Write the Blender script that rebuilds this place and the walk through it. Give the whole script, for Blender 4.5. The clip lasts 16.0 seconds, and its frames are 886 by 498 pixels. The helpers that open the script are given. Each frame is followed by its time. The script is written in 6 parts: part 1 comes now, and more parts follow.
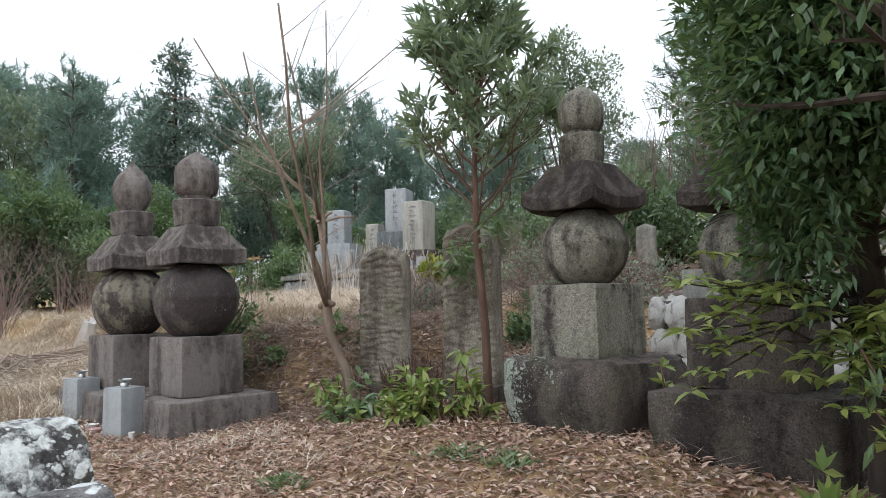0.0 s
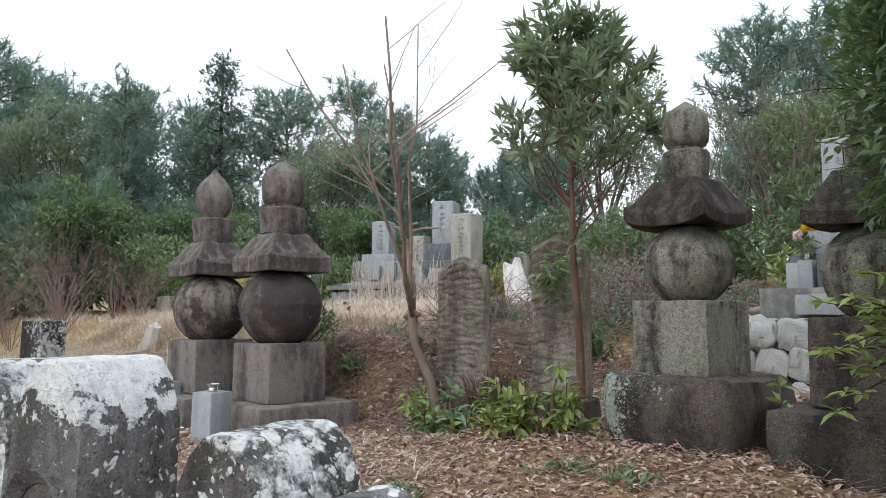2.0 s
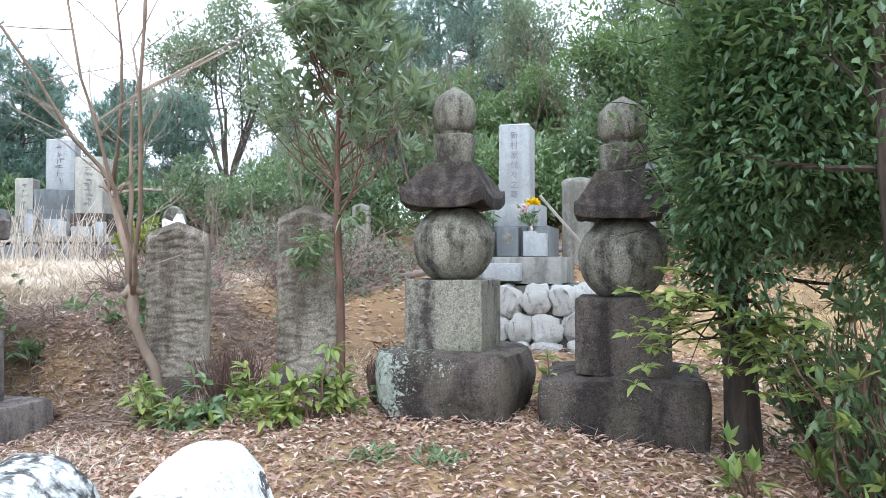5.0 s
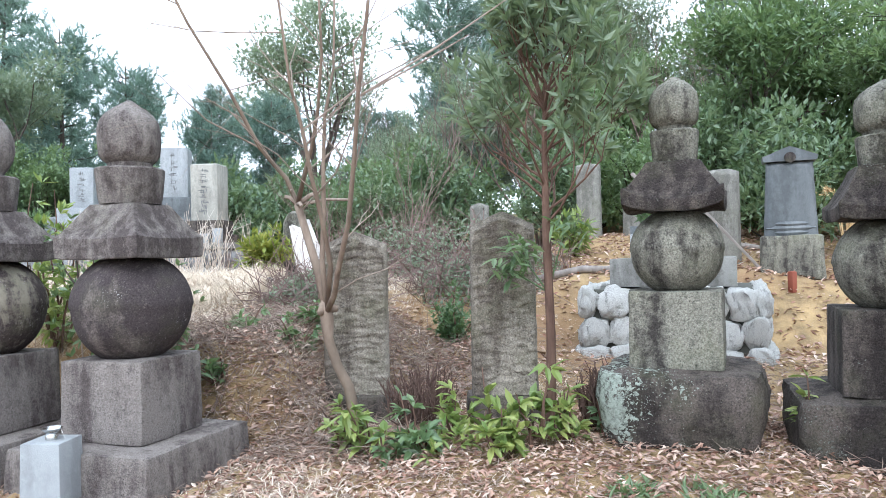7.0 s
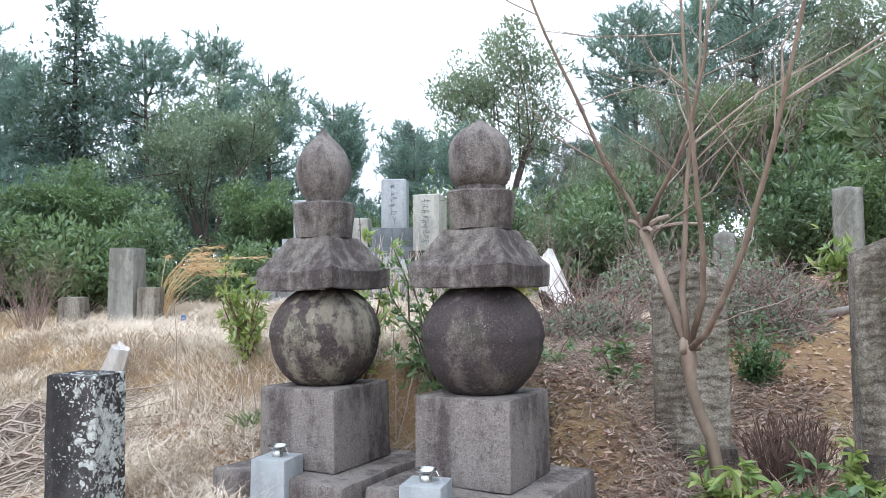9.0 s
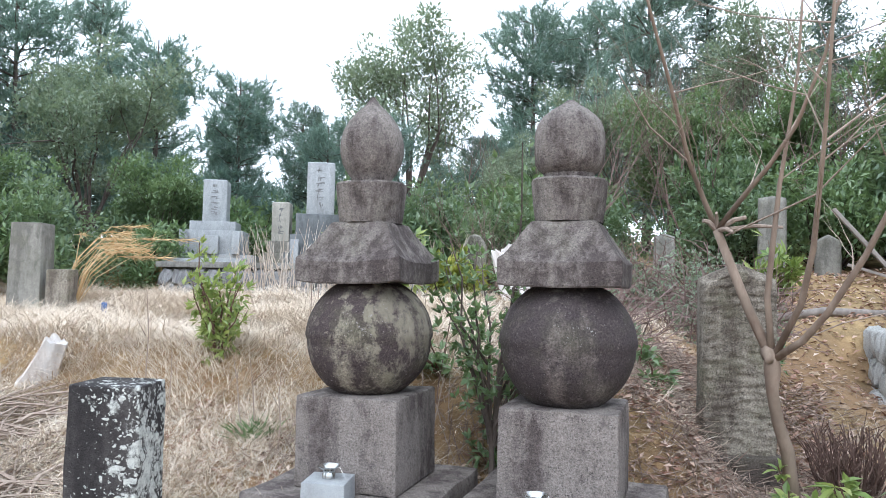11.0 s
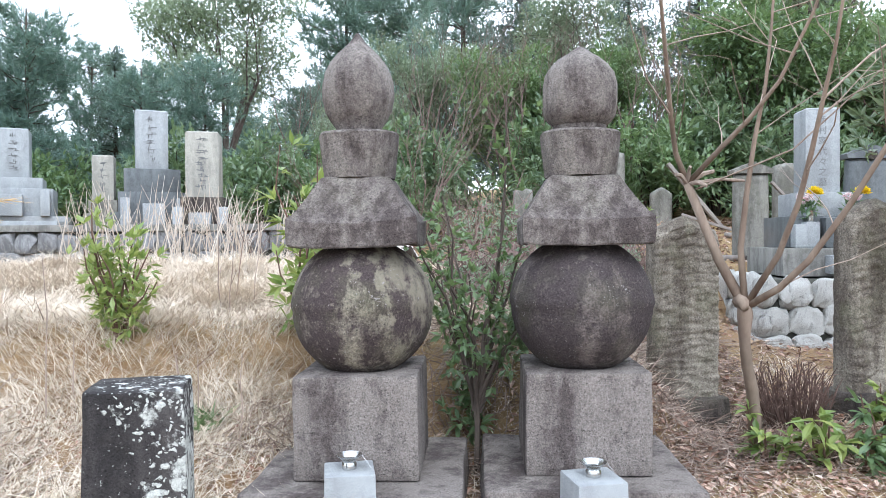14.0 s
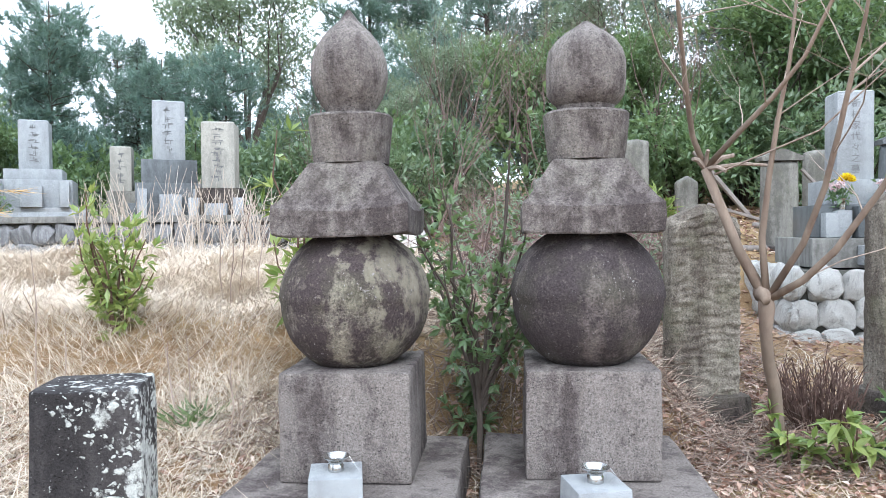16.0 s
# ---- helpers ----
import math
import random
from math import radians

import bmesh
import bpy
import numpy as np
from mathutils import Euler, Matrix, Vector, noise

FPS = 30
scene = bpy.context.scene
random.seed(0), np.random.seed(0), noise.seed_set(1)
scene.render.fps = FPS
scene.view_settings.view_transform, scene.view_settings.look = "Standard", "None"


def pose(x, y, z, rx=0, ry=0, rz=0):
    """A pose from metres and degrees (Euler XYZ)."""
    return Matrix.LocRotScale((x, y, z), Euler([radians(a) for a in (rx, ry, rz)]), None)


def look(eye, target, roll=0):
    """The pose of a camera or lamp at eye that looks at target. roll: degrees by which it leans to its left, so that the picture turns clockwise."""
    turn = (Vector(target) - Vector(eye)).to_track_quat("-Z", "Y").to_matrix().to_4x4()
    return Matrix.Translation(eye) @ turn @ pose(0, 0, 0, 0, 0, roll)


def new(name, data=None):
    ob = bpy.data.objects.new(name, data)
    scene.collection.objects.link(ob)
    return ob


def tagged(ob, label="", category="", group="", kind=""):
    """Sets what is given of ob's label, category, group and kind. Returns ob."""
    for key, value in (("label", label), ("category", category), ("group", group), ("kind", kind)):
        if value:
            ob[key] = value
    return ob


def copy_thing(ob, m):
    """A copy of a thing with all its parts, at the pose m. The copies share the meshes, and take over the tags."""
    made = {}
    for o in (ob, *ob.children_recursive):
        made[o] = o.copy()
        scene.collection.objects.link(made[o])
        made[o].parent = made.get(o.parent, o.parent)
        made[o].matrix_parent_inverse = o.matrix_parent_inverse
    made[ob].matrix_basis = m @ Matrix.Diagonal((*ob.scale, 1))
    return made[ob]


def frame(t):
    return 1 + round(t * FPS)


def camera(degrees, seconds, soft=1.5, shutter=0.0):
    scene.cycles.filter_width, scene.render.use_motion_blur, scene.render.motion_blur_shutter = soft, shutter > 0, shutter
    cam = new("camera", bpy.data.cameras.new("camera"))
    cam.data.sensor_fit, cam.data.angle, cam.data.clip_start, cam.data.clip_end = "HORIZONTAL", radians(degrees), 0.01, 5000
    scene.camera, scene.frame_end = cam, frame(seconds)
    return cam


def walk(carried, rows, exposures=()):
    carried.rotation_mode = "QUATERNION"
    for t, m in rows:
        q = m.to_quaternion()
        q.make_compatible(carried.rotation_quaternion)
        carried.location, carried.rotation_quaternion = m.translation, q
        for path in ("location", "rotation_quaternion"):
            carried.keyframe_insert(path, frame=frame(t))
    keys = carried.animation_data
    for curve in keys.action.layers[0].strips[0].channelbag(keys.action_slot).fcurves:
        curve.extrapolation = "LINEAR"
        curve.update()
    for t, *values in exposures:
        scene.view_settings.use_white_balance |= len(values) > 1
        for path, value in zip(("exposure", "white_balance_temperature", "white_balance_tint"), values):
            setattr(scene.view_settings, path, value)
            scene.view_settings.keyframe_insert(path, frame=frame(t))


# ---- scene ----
cam = camera(63.3, 16.0, soft=0.6)
PATH = [
    (0, (1.175, -1.31, 0.982), (1.092, 0.683, 1.124), -1.2),
    (0.5, (1.069, -1.328, 0.977), (1.102, 0.665, 1.135), -1.0),
    (1, (0.907, -1.349, 0.985), (1.057, 0.639, 1.15), -0.5),
    (1.5, (0.798, -1.39, 0.988), (0.741, 0.601, 1.169), -0.2),
    (2, (0.687, -1.352, 0.981), (0.542, 0.635, 1.159), 0.2),
    (2.5, (0.482, -1.228, 0.997), (0.481, 0.764, 1.183), 0.9),
    (3, (0.343, -1.152, 1.048), (0.661, 0.816, 1.21), 0.7),
    (3.5, (0.07, -1.158, 1.041), (0.785, 0.705, 1.165), 0.9),
    (4, (-0.081, -1.132, 1.066), (0.736, 0.692, 1.139), 0.8),
    (6.3, (-0.812, -0.493, 1.278), (0.242, 1.206, 1.296), -0.4),
    (6.5, (-0.883, -0.425, 1.278), (0.111, 1.31, 1.292), -0.5),
    (7, (-1.021, -0.189, 1.283), (-0.235, 1.651, 1.301), -1.2),
    (7.5, (-1.216, 0.018, 1.302), (-0.602, 1.92, 1.373), -2.0),
    (8, (-1.509, 0.203, 1.284), (-0.963, 2.124, 1.38), -1.9),
    (8.5, (-1.759, 0.336, 1.3), (-1.263, 2.27, 1.413), -0.9),
    (9, (-2.01, 0.57, 1.293), (-1.622, 2.529, 1.406), -0.6),
    (9.2, (-2.095, 0.655, 1.305), (-1.753, 2.623, 1.412), -0.4),
    (11.5, (-3.141, 1.442, 1.319), (-2.286, 3.248, 1.398), 1.3),
    (12, (-3.319, 1.527, 1.327), (-2.399, 3.301, 1.386), 0.9),
    (12.5, (-3.383, 1.714, 1.319), (-2.409, 3.46, 1.364), 0.5),
    (13, (-3.463, 1.898, 1.316), (-2.437, 3.615, 1.347), -0.5),
    (13.5, (-3.584, 2.05, 1.335), (-2.435, 3.687, 1.341), -0.6),
    (14, (-3.643, 2.115, 1.333), (-2.404, 3.685, 1.304), -0.4),
    (14.5, (-3.579, 2.135, 1.336), (-2.365, 3.724, 1.3), -0.0),
    (15, (-3.48, 2.151, 1.33), (-2.246, 3.725, 1.303), 0.0),
    (15.5, (-3.439, 2.169, 1.321), (-2.241, 3.77, 1.285), -0.4),
    (16, (-3.416, 2.181, 1.319), (-2.239, 3.797, 1.267), -0.5),
]
walk(cam, [(t, look(eye, target, roll)) for t, eye, target, roll in PATH],
     [(0, 0.22, 6020, 9), (2.5, 0.26, 5920, 9), (4, 0.97, 5640, 9), (6.5, 1.13, 5540, 8), (7.5, 1.05, 5540, 8), (9, 0.82, 5600, 9), (11.5, 0.84, 5640, 9), (14, 1.06, 5620, 9), (16, 1.14, 5620, 9)])

# ---- world, sun ----
world = bpy.data.worlds.new("overcast_sky")
scene.world = world
world.use_nodes = True
wn, wl = world.node_tree.nodes, world.node_tree.links
wn.clear()
sky = wn.new("ShaderNodeTexSky")
sky.sky_type = "NISHITA"
sky.sun_disc = False
sky.sun_elevation, sky.sun_rotation = radians(48), radians(215)
sky.dust_density, sky.air_density, sky.ozone_density = 6.0, 1.0, 1.0
veil = wn.new("ShaderNodeMix")
veil.data_type = "RGBA"
veil.inputs[0].default_value = 0.9
veil.inputs[7].default_value = (10.6, 10.9, 11.3, 1)
wb = wn.new("ShaderNodeBackground")
wb.inputs[1].default_value = 0.115
wo = wn.new("ShaderNodeOutputWorld")
wl.new(sky.outputs[0], veil.inputs[6])
wl.new(veil.outputs[2], wb.inputs[0])
wl.new(wb.outputs[0], wo.inputs[0])

sun_data = bpy.data.lights.new("sun", "SUN")
sun_data.energy, sun_data.angle, sun_data.color = 0.9, radians(25), (1.0, 0.97, 0.92)
sun = new("sun", sun_data)
sun.matrix_world = look((-6, -10, 16), (0, 4, 0))


# ---- materials ----
def nodes(name, rough=0.9, spec=0.25):
    m = bpy.data.materials.new(name)
    m.use_nodes = True
    b = m.node_tree.nodes["Principled BSDF"]
    b.inputs["Roughness"].default_value = rough
    b.inputs["Specular IOR Level"].default_value = spec
    return m, m.node_tree.nodes, m.node_tree.links, b


def tex_noise(n, l, vec, scale, detail=6.0, rough=0.6, stretch=None):
    t = n.new("ShaderNodeTexNoise")
    t.inputs["Scale"].default_value, t.inputs["Detail"].default_value, t.inputs["Roughness"].default_value = scale, detail, rough
    if stretch:
        mp = n.new("ShaderNodeMapping")
        mp.inputs["Scale"].default_value = stretch
        l.new(vec, mp.inputs[0])
        vec = mp.outputs[0]
    l.new(vec, t.inputs["Vector"])
    return t.outputs["Fac"]


def ramp(n, l, fac, lo, hi):
    r = n.new("ShaderNodeMapRange")
    r.inputs[1].default_value, r.inputs[2].default_value = lo, hi
    l.new(fac, r.inputs[0])
    return r.outputs[0]


def mixc(n, l, fac, a, b):
    m = n.new("ShaderNodeMix")
    m.data_type = "RGBA"
    for v, slot in ((fac, 0), (a, 6), (b, 7)):
        if isinstance(v, (int, float)):
            m.inputs[slot].default_value = v
        elif isinstance(v, tuple):
            m.inputs[slot].default_value = (*v[:3], 1)
        else:
            l.new(v, m.inputs[slot])
    return m.outputs[2]


def shade(n, l, col, value):
    m = n.new("ShaderNodeMix")
    m.data_type, m.blend_type = "RGBA", "MULTIPLY"
    m.inputs[0].default_value = 1.0
    l.new(col, m.inputs[6])
    l.new(value, m.inputs[7])
    return m.outputs[2]


def math_node(n, l, op, a, b):
    m = n.new("ShaderNodeMath")
    m.operation = op
    for k, v in enumerate((a, b)):
        if isinstance(v, (int, float)):
            m.inputs[k].default_value = v
        else:
            l.new(v, m.inputs[k])
    return m.outputs[0]


def bump(n, l, b, height, strength, dist):
    k = n.new("ShaderNodeBump")
    k.inputs["Strength"].default_value, k.inputs["Distance"].default_value = strength, dist
    l.new(height, k.inputs["Height"])
    l.new(k.outputs[0], b.inputs["Normal"])


def voronoi(n, l, vec, scale, out="Distance"):
    v = n.new("ShaderNodeTexVoronoi")
    v.inputs["Scale"].default_value = scale
    l.new(vec, v.inputs["Vector"])
    return v.outputs[out]


def warped(n, l, vec, scale, amount):
    """The coordinates shaken by a coloured noise."""
    nz = n.new("ShaderNodeTexNoise")
    nz.inputs["Scale"].default_value, nz.inputs["Detail"].default_value = scale, 5.0
    l.new(vec, nz.inputs["Vector"])
    wv = n.new("ShaderNodeMix")
    wv.data_type = "VECTOR"
    wv.inputs[0].default_value = amount
    l.new(vec, wv.inputs[4])
    l.new(nz.outputs["Color"], wv.inputs[5])
    return wv.outputs[1]


def stone(name, light, dark, streak=0.5, lichen=0.0, lichen_col=(0.5, 0.52, 0.46), moss=0.0, grain=140, speck=0.5, lichen_scale=9.0, rough=0.92, relief=0.5, dark_at=0.5, side=0.0, crust_z=None, pale=None):
    """Weathered stone: sandy grain, pits, dark water stains running down, pale lichen spots, green film."""
    m, n, l, b = nodes(name, rough, 0.2)
    tc = n.new("ShaderNodeTexCoord").outputs["Object"]
    wc = warped(n, l, tc, 6.0, 0.08)
    big = tex_noise(n, l, wc, 4.5, 4, 0.55, (1, 1, 0.3))
    runs = tex_noise(n, l, wc, 13.0, 5, 0.6, (1, 1, 0.12))
    mid = tex_noise(n, l, tc, 17.0, 7, 0.7)
    fine = tex_noise(n, l, tc, grain * 1.1, 3, 0.8)
    f = math_node(n, l, "ADD", math_node(n, l, "MULTIPLY", big, 0.38), math_node(n, l, "ADD", math_node(n, l, "MULTIPLY", runs, 0.34), math_node(n, l, "MULTIPLY", mid, 0.28)))
    col = mixc(n, l, ramp(n, l, f, dark_at + 0.055, dark_at - 0.055), light, dark)
    col = mixc(n, l, math_node(n, l, "MULTIPLY", ramp(n, l, mid, 0.5, 0.7), 0.45 * streak), col, tuple(c * 0.5 for c in dark))
    col = mixc(n, l, math_node(n, l, "MULTIPLY", ramp(n, l, tex_noise(n, l, tc, 31.0, 5, 0.7), 0.58, 0.75), 0.5 * speck), col, tuple(min(0.5, c * 1.45) for c in light))
    grit = n.new("ShaderNodeMapRange")
    grit.inputs[1].default_value, grit.inputs[2].default_value = 0.3, 0.7
    grit.inputs[3].default_value, grit.inputs[4].default_value = 1 - 0.55 * speck, 1 + 0.65 * speck
    l.new(fine, grit.inputs[0])
    col = shade(n, l, col, grit.outputs[0])
    height = math_node(n, l, "ADD", math_node(n, l, "MULTIPLY", mid, 1.1), math_node(n, l, "MULTIPLY", fine, 0.35))
    if relief > 0.45:
        pits = ramp(n, l, voronoi(n, l, warped(n, l, tc, 40.0, 0.02), grain * 0.62), 0.12, 0.32)
        some = math_node(n, l, "MAXIMUM", pits, ramp(n, l, tex_noise(n, l, tc, 23.0, 3), 0.56, 0.46))
        height = math_node(n, l, "ADD", height, math_node(n, l, "MULTIPLY", some, 0.35))
        col = mixc(n, l, math_node(n, l, "MULTIPLY", math_node(n, l, "SUBTRACT", 1.0, some), 0.6), col, tuple(c * 0.45 for c in dark))
    if pale:
        # a washed, paler patch that runs down one flank
        xyz = n.new("ShaderNodeSeparateXYZ")
        l.new(tc, xyz.inputs[0])
        flank = math_node(n, l, "ADD", math_node(n, l, "MULTIPLY", xyz.outputs[0], pale[0]), math_node(n, l, "ADD", math_node(n, l, "MULTIPLY", xyz.outputs[1], pale[1]), math_node(n, l, "MULTIPLY", xyz.outputs[2], pale[2])))
        edge = math_node(n, l, "ADD", flank, math_node(n, l, "ADD", math_node(n, l, "MULTIPLY", runs, 0.55), math_node(n, l, "MULTIPLY", mid, 0.5)))
        col = mixc(n, l, math_node(n, l, "MULTIPLY", ramp(n, l, edge, pale[3] + 0.16, pale[3] + 0.27), 0.8), col, mixc(n, l, ramp(n, l, mid, 0.4, 0.6), pale[4], tuple(c * 0.72 for c in pale[4])))
    if moss:
        g = ramp(n, l, tex_noise(n, l, wc, 4.3, 5, 0.6), 0.5, 0.72)
        col = mixc(n, l, math_node(n, l, "MULTIPLY", g, moss), col, (0.15, 0.16, 0.08))
    if lichen:
        wv = warped(n, l, tc, 24.0, 0.065)
        area = tex_noise(n, l, tc, 4.0, 4, 0.6)
        if side:
            xyz = n.new("ShaderNodeSeparateXYZ")
            l.new(tc, xyz.inputs[0])
            area = math_node(n, l, "ADD", area, math_node(n, l, "MULTIPLY", xyz.outputs[0], side))
        size = ramp(n, l, area, 0.55 - 0.35 * lichen, 0.85 - 0.35 * lichen)
        dots = math_node(n, l, "SUBTRACT", math_node(n, l, "MULTIPLY", size, 0.46), voronoi(n, l, wv, lichen_scale))
        small = math_node(n, l, "SUBTRACT", math_node(n, l, "ADD", math_node(n, l, "MULTIPLY", size, 0.3), 0.1), voronoi(n, l, wv, lichen_scale * 2.6))
        crust = math_node(n, l, "SUBTRACT", math_node(n, l, "ADD", math_node(n, l, "MULTIPLY", area, 0.55), math_node(n, l, "MULTIPLY", tex_noise(n, l, tc, 24.0, 6, 0.75), 0.45)), 0.72 - 0.26 * lichen)
        edge = math_node(n, l, "MAXIMUM", math_node(n, l, "MAXIMUM", dots, small), math_node(n, l, "MULTIPLY", crust, 1.5))
        if crust_z is not None:
            xyz = n.new("ShaderNodeSeparateXYZ")
            l.new(tc, xyz.inputs[0])
            cap = math_node(n, l, "ADD", math_node(n, l, "MULTIPLY", math_node(n, l, "SUBTRACT", xyz.outputs[2], crust_z), 2.2), math_node(n, l, "SUBTRACT", tex_noise(n, l, tc, 15.0, 6, 0.7), 0.5))
            edge = math_node(n, l, "MAXIMUM", edge, math_node(n, l, "MULTIPLY", cap, 3.0))
        spot = ramp(n, l, edge, -0.02, 0.07)
        tint = mixc(n, l, ramp(n, l, tex_noise(n, l, tc, 45.0, 5, 0.75), 0.34, 0.56), tuple(c * (0.5 if crust_z is None else 0.68) for c in lichen_col), lichen_col)
        col = mixc(n, l, spot, col, tint)
        height = math_node(n, l, "ADD", height, math_node(n, l, "MULTIPLY", spot, 0.35))
    l.new(col, b.inputs["Base Color"])
    bump(n, l, b, height, relief, 0.012)
    return m


def leaf(name, a, b_, gloss=0.45, trans=0.25, spec=0.4):
    """Leaves whose colour runs from a to b_, leaf by leaf."""
    m, n, l, b = nodes(name, gloss, spec)
    g = n.new("ShaderNodeNewGeometry")
    oi = n.new("ShaderNodeObjectInfo")
    k = math_node(n, l, "ADD", math_node(n, l, "MULTIPLY", g.outputs["Random Per Island"], 0.8), math_node(n, l, "MULTIPLY", oi.outputs["Random"], 0.2))
    col = mixc(n, l, k, a, b_)
    l.new(col, b.inputs["Base Color"])
    t = n.new("ShaderNodeBsdfTranslucent")
    l.new(mixc(n, l, 0.35, col, (0.25, 0.32, 0.04)), t.inputs[0])
    mx = n.new("ShaderNodeMixShader")
    mx.inputs[0].default_value = trans
    l.new(b.outputs[0], mx.inputs[1])
    l.new(t.outputs[0], mx.inputs[2])
    l.new(mx.outputs[0], n["Material Output"].inputs[0])
    return m


def dry(name, cols, rough=0.85):
    """Dead leaves, grass and twigs: three colours spread piece by piece."""
    m, n, l, b = nodes(name, rough, 0.2)
    g = n.new("ShaderNodeNewGeometry")
    r = n.new("ShaderNodeValToRGB")
    e = r.color_ramp.elements
    e[0].color, e[1].color = (*cols[0], 1), (*cols[-1], 1)
    for k, c in enumerate(cols[1:-1]):
        e.new((k + 1) / (len(cols) - 1)).color = (*c, 1)
    l.new(g.outputs["Random Per Island"], r.inputs[0])
    l.new(r.outputs[0], b.inputs["Base Color"])
    return m


def bark(name, a, b_, scale=18.0):
    m, n, l, b = nodes(name, 0.9, 0.2)
    tc = n.new("ShaderNodeTexCoord").outputs["Object"]
    f = tex_noise(n, l, tc, scale, 6, 0.65, (1, 1, 0.25))
    col = mixc(n, l, ramp(n, l, f, 0.35, 0.65), a, b_)
    col = mixc(n, l, ramp(n, l, tex_noise(n, l, tc, 3.0, 4), 0.5, 0.75), col, tuple(0.6 * c for c in a))
    l.new(col, b.inputs["Base Color"])
    bump(n, l, b, f, 0.6, 0.01)
    return m


def plain(name, col, rough=0.5, metal=0.0, spec=0.4):
    m, n, l, b = nodes(name, rough, spec)
    tc = n.new("ShaderNodeTexCoord").outputs["Object"]
    f = tex_noise(n, l, tc, 30.0, 5)
    l.new(mixc(n, l, ramp(n, l, f, 0.3, 0.7), tuple(0.82 * c for c in col), col), b.inputs["Base Color"])
    b.inputs["Metallic"].default_value = metal
    return m


M_GORINTO = stone("weathered_brown_grey_stone", (0.21, 0.186, 0.168), (0.07, 0.057, 0.054), 0.6, 0.0, speck=0.8, moss=0.12, relief=0.9, grain=105)
M_BALL_DARK = stone("dark_stained_stone", (0.175, 0.15, 0.133), (0.058, 0.047, 0.047), 0.6, 0.05, (0.36, 0.35, 0.33), speck=1.0, moss=0.2, lichen_scale=30, relief=0.9, dark_at=0.565, grain=105, pale=(0.0, 0.0, 0.9, 1.3, (0.25, 0.235, 0.19)))
M_BALL_STREAK = stone("streaked_stone", (0.31, 0.28, 0.215), (0.062, 0.048, 0.047), 0.5, 0.12, (0.33, 0.3, 0.28), speck=1.0, moss=0.3, lichen_scale=18, relief=0.9, dark_at=0.56, grain=105, pale=(0.62, -0.35, 0.3, 0.745, (0.32, 0.29, 0.22)))
M_CUBE = stone("plinth_stone", (0.215, 0.19, 0.172), (0.085, 0.07, 0.066), 0.5, 0.0, speck=0.85, grain=115, relief=1.0, dark_at=0.49)
M_OLD = stone("old_grey_green_stone", (0.235, 0.225, 0.183), (0.052, 0.046, 0.041), 0.7, 0.0, moss=0.35, speck=1.1, relief=1.0, dark_at=0.49, grain=95)
M_PLINTH = stone("dark_boulder_stone", (0.105, 0.088, 0.077), (0.034, 0.028, 0.026), 0.6, 0.12, (0.22, 0.23, 0.2), moss=0.2, speck=1.1, lichen_scale=40, relief=1.0, grain=95)
M_PLINTH_LICHEN = stone("dark_boulder_stone_with_lichen", (0.11, 0.092, 0.08), (0.036, 0.03, 0.027), 0.6, 0.3, (0.36, 0.4, 0.34), moss=0.2, speck=1.1, lichen_scale=26, relief=1.0, grain=95, side=-0.55)
M_STELE = stone("rough_brown_stele_stone", (0.27, 0.24, 0.195), (0.115, 0.096, 0.078), 0.6, 0.0, moss=0.4, speck=1.0, grain=80, relief=1.0)
M_LICHEN = stone("lichen_covered_stone", (0.16, 0.15, 0.145), (0.05, 0.047, 0.045), 0.5, 0.8, (0.7, 0.71, 0.68), moss=0.25, speck=0.8, lichen_scale=19, relief=0.9)
M_LICHEN_WHITE = stone("stone_crusted_white_with_lichen", (0.2, 0.19, 0.185), (0.075, 0.072, 0.07), 0.5, 0.42, (0.74, 0.75, 0.74), moss=0.2, speck=0.8, lichen_scale=17, relief=1.0, crust_z=0.8)
M_DARKPILLAR = stone("blackened_lichen_stone", (0.075, 0.068, 0.066), (0.03, 0.027, 0.027), 0.4, 0.52, (0.56, 0.57, 0.53), speck=0.7, lichen_scale=22, relief=0.7, side=0.9)
M_GRANITE = stone("pale_granite", (0.33, 0.345, 0.35), (0.26, 0.27, 0.275), 0.1, 0.0, speck=0.9, grain=260, rough=0.55, relief=0.05)
M_GRANITE_DARK = stone("dark_polished_granite", (0.15, 0.16, 0.165), (0.1, 0.108, 0.112), 0.1, 0.0, speck=0.6, grain=260, rough=0.35, relief=0.03)
M_PALE = stone("old_grey_granite", (0.25, 0.24, 0.21), (0.135, 0.128, 0.112), 0.4, 0.0, speck=0.8, grain=150, relief=0.4, moss=0.25)
M_CREAM = stone("cream_weathered_granite", (0.37, 0.355, 0.31), (0.26, 0.25, 0.22), 0.4, 0.0, speck=0.6, grain=200, relief=0.3)
M_COBBLE = stone("pale_boulder", (0.46, 0.455, 0.43), (0.17, 0.167, 0.16), 0.5, 0.0, speck=0.6, grain=80, relief=0.9, dark_at=0.42)
M_COBBLE_GREY = stone("grey_boulder", (0.3, 0.3, 0.3), (0.17, 0.17, 0.175), 0.3, 0.0, speck=0.4, grain=80, relief=0.6)
M_CONCRETE = stone("stained_concrete", (0.28, 0.275, 0.255), (0.15, 0.145, 0.133), 0.5, 0.0, moss=0.15, speck=0.4, relief=0.4)
M_MORTAR = plain("dark_joint_mortar", (0.1, 0.1, 0.085), 0.95)
M_ENGRAVE = plain("engraved_line", (0.17, 0.17, 0.17), 0.9)
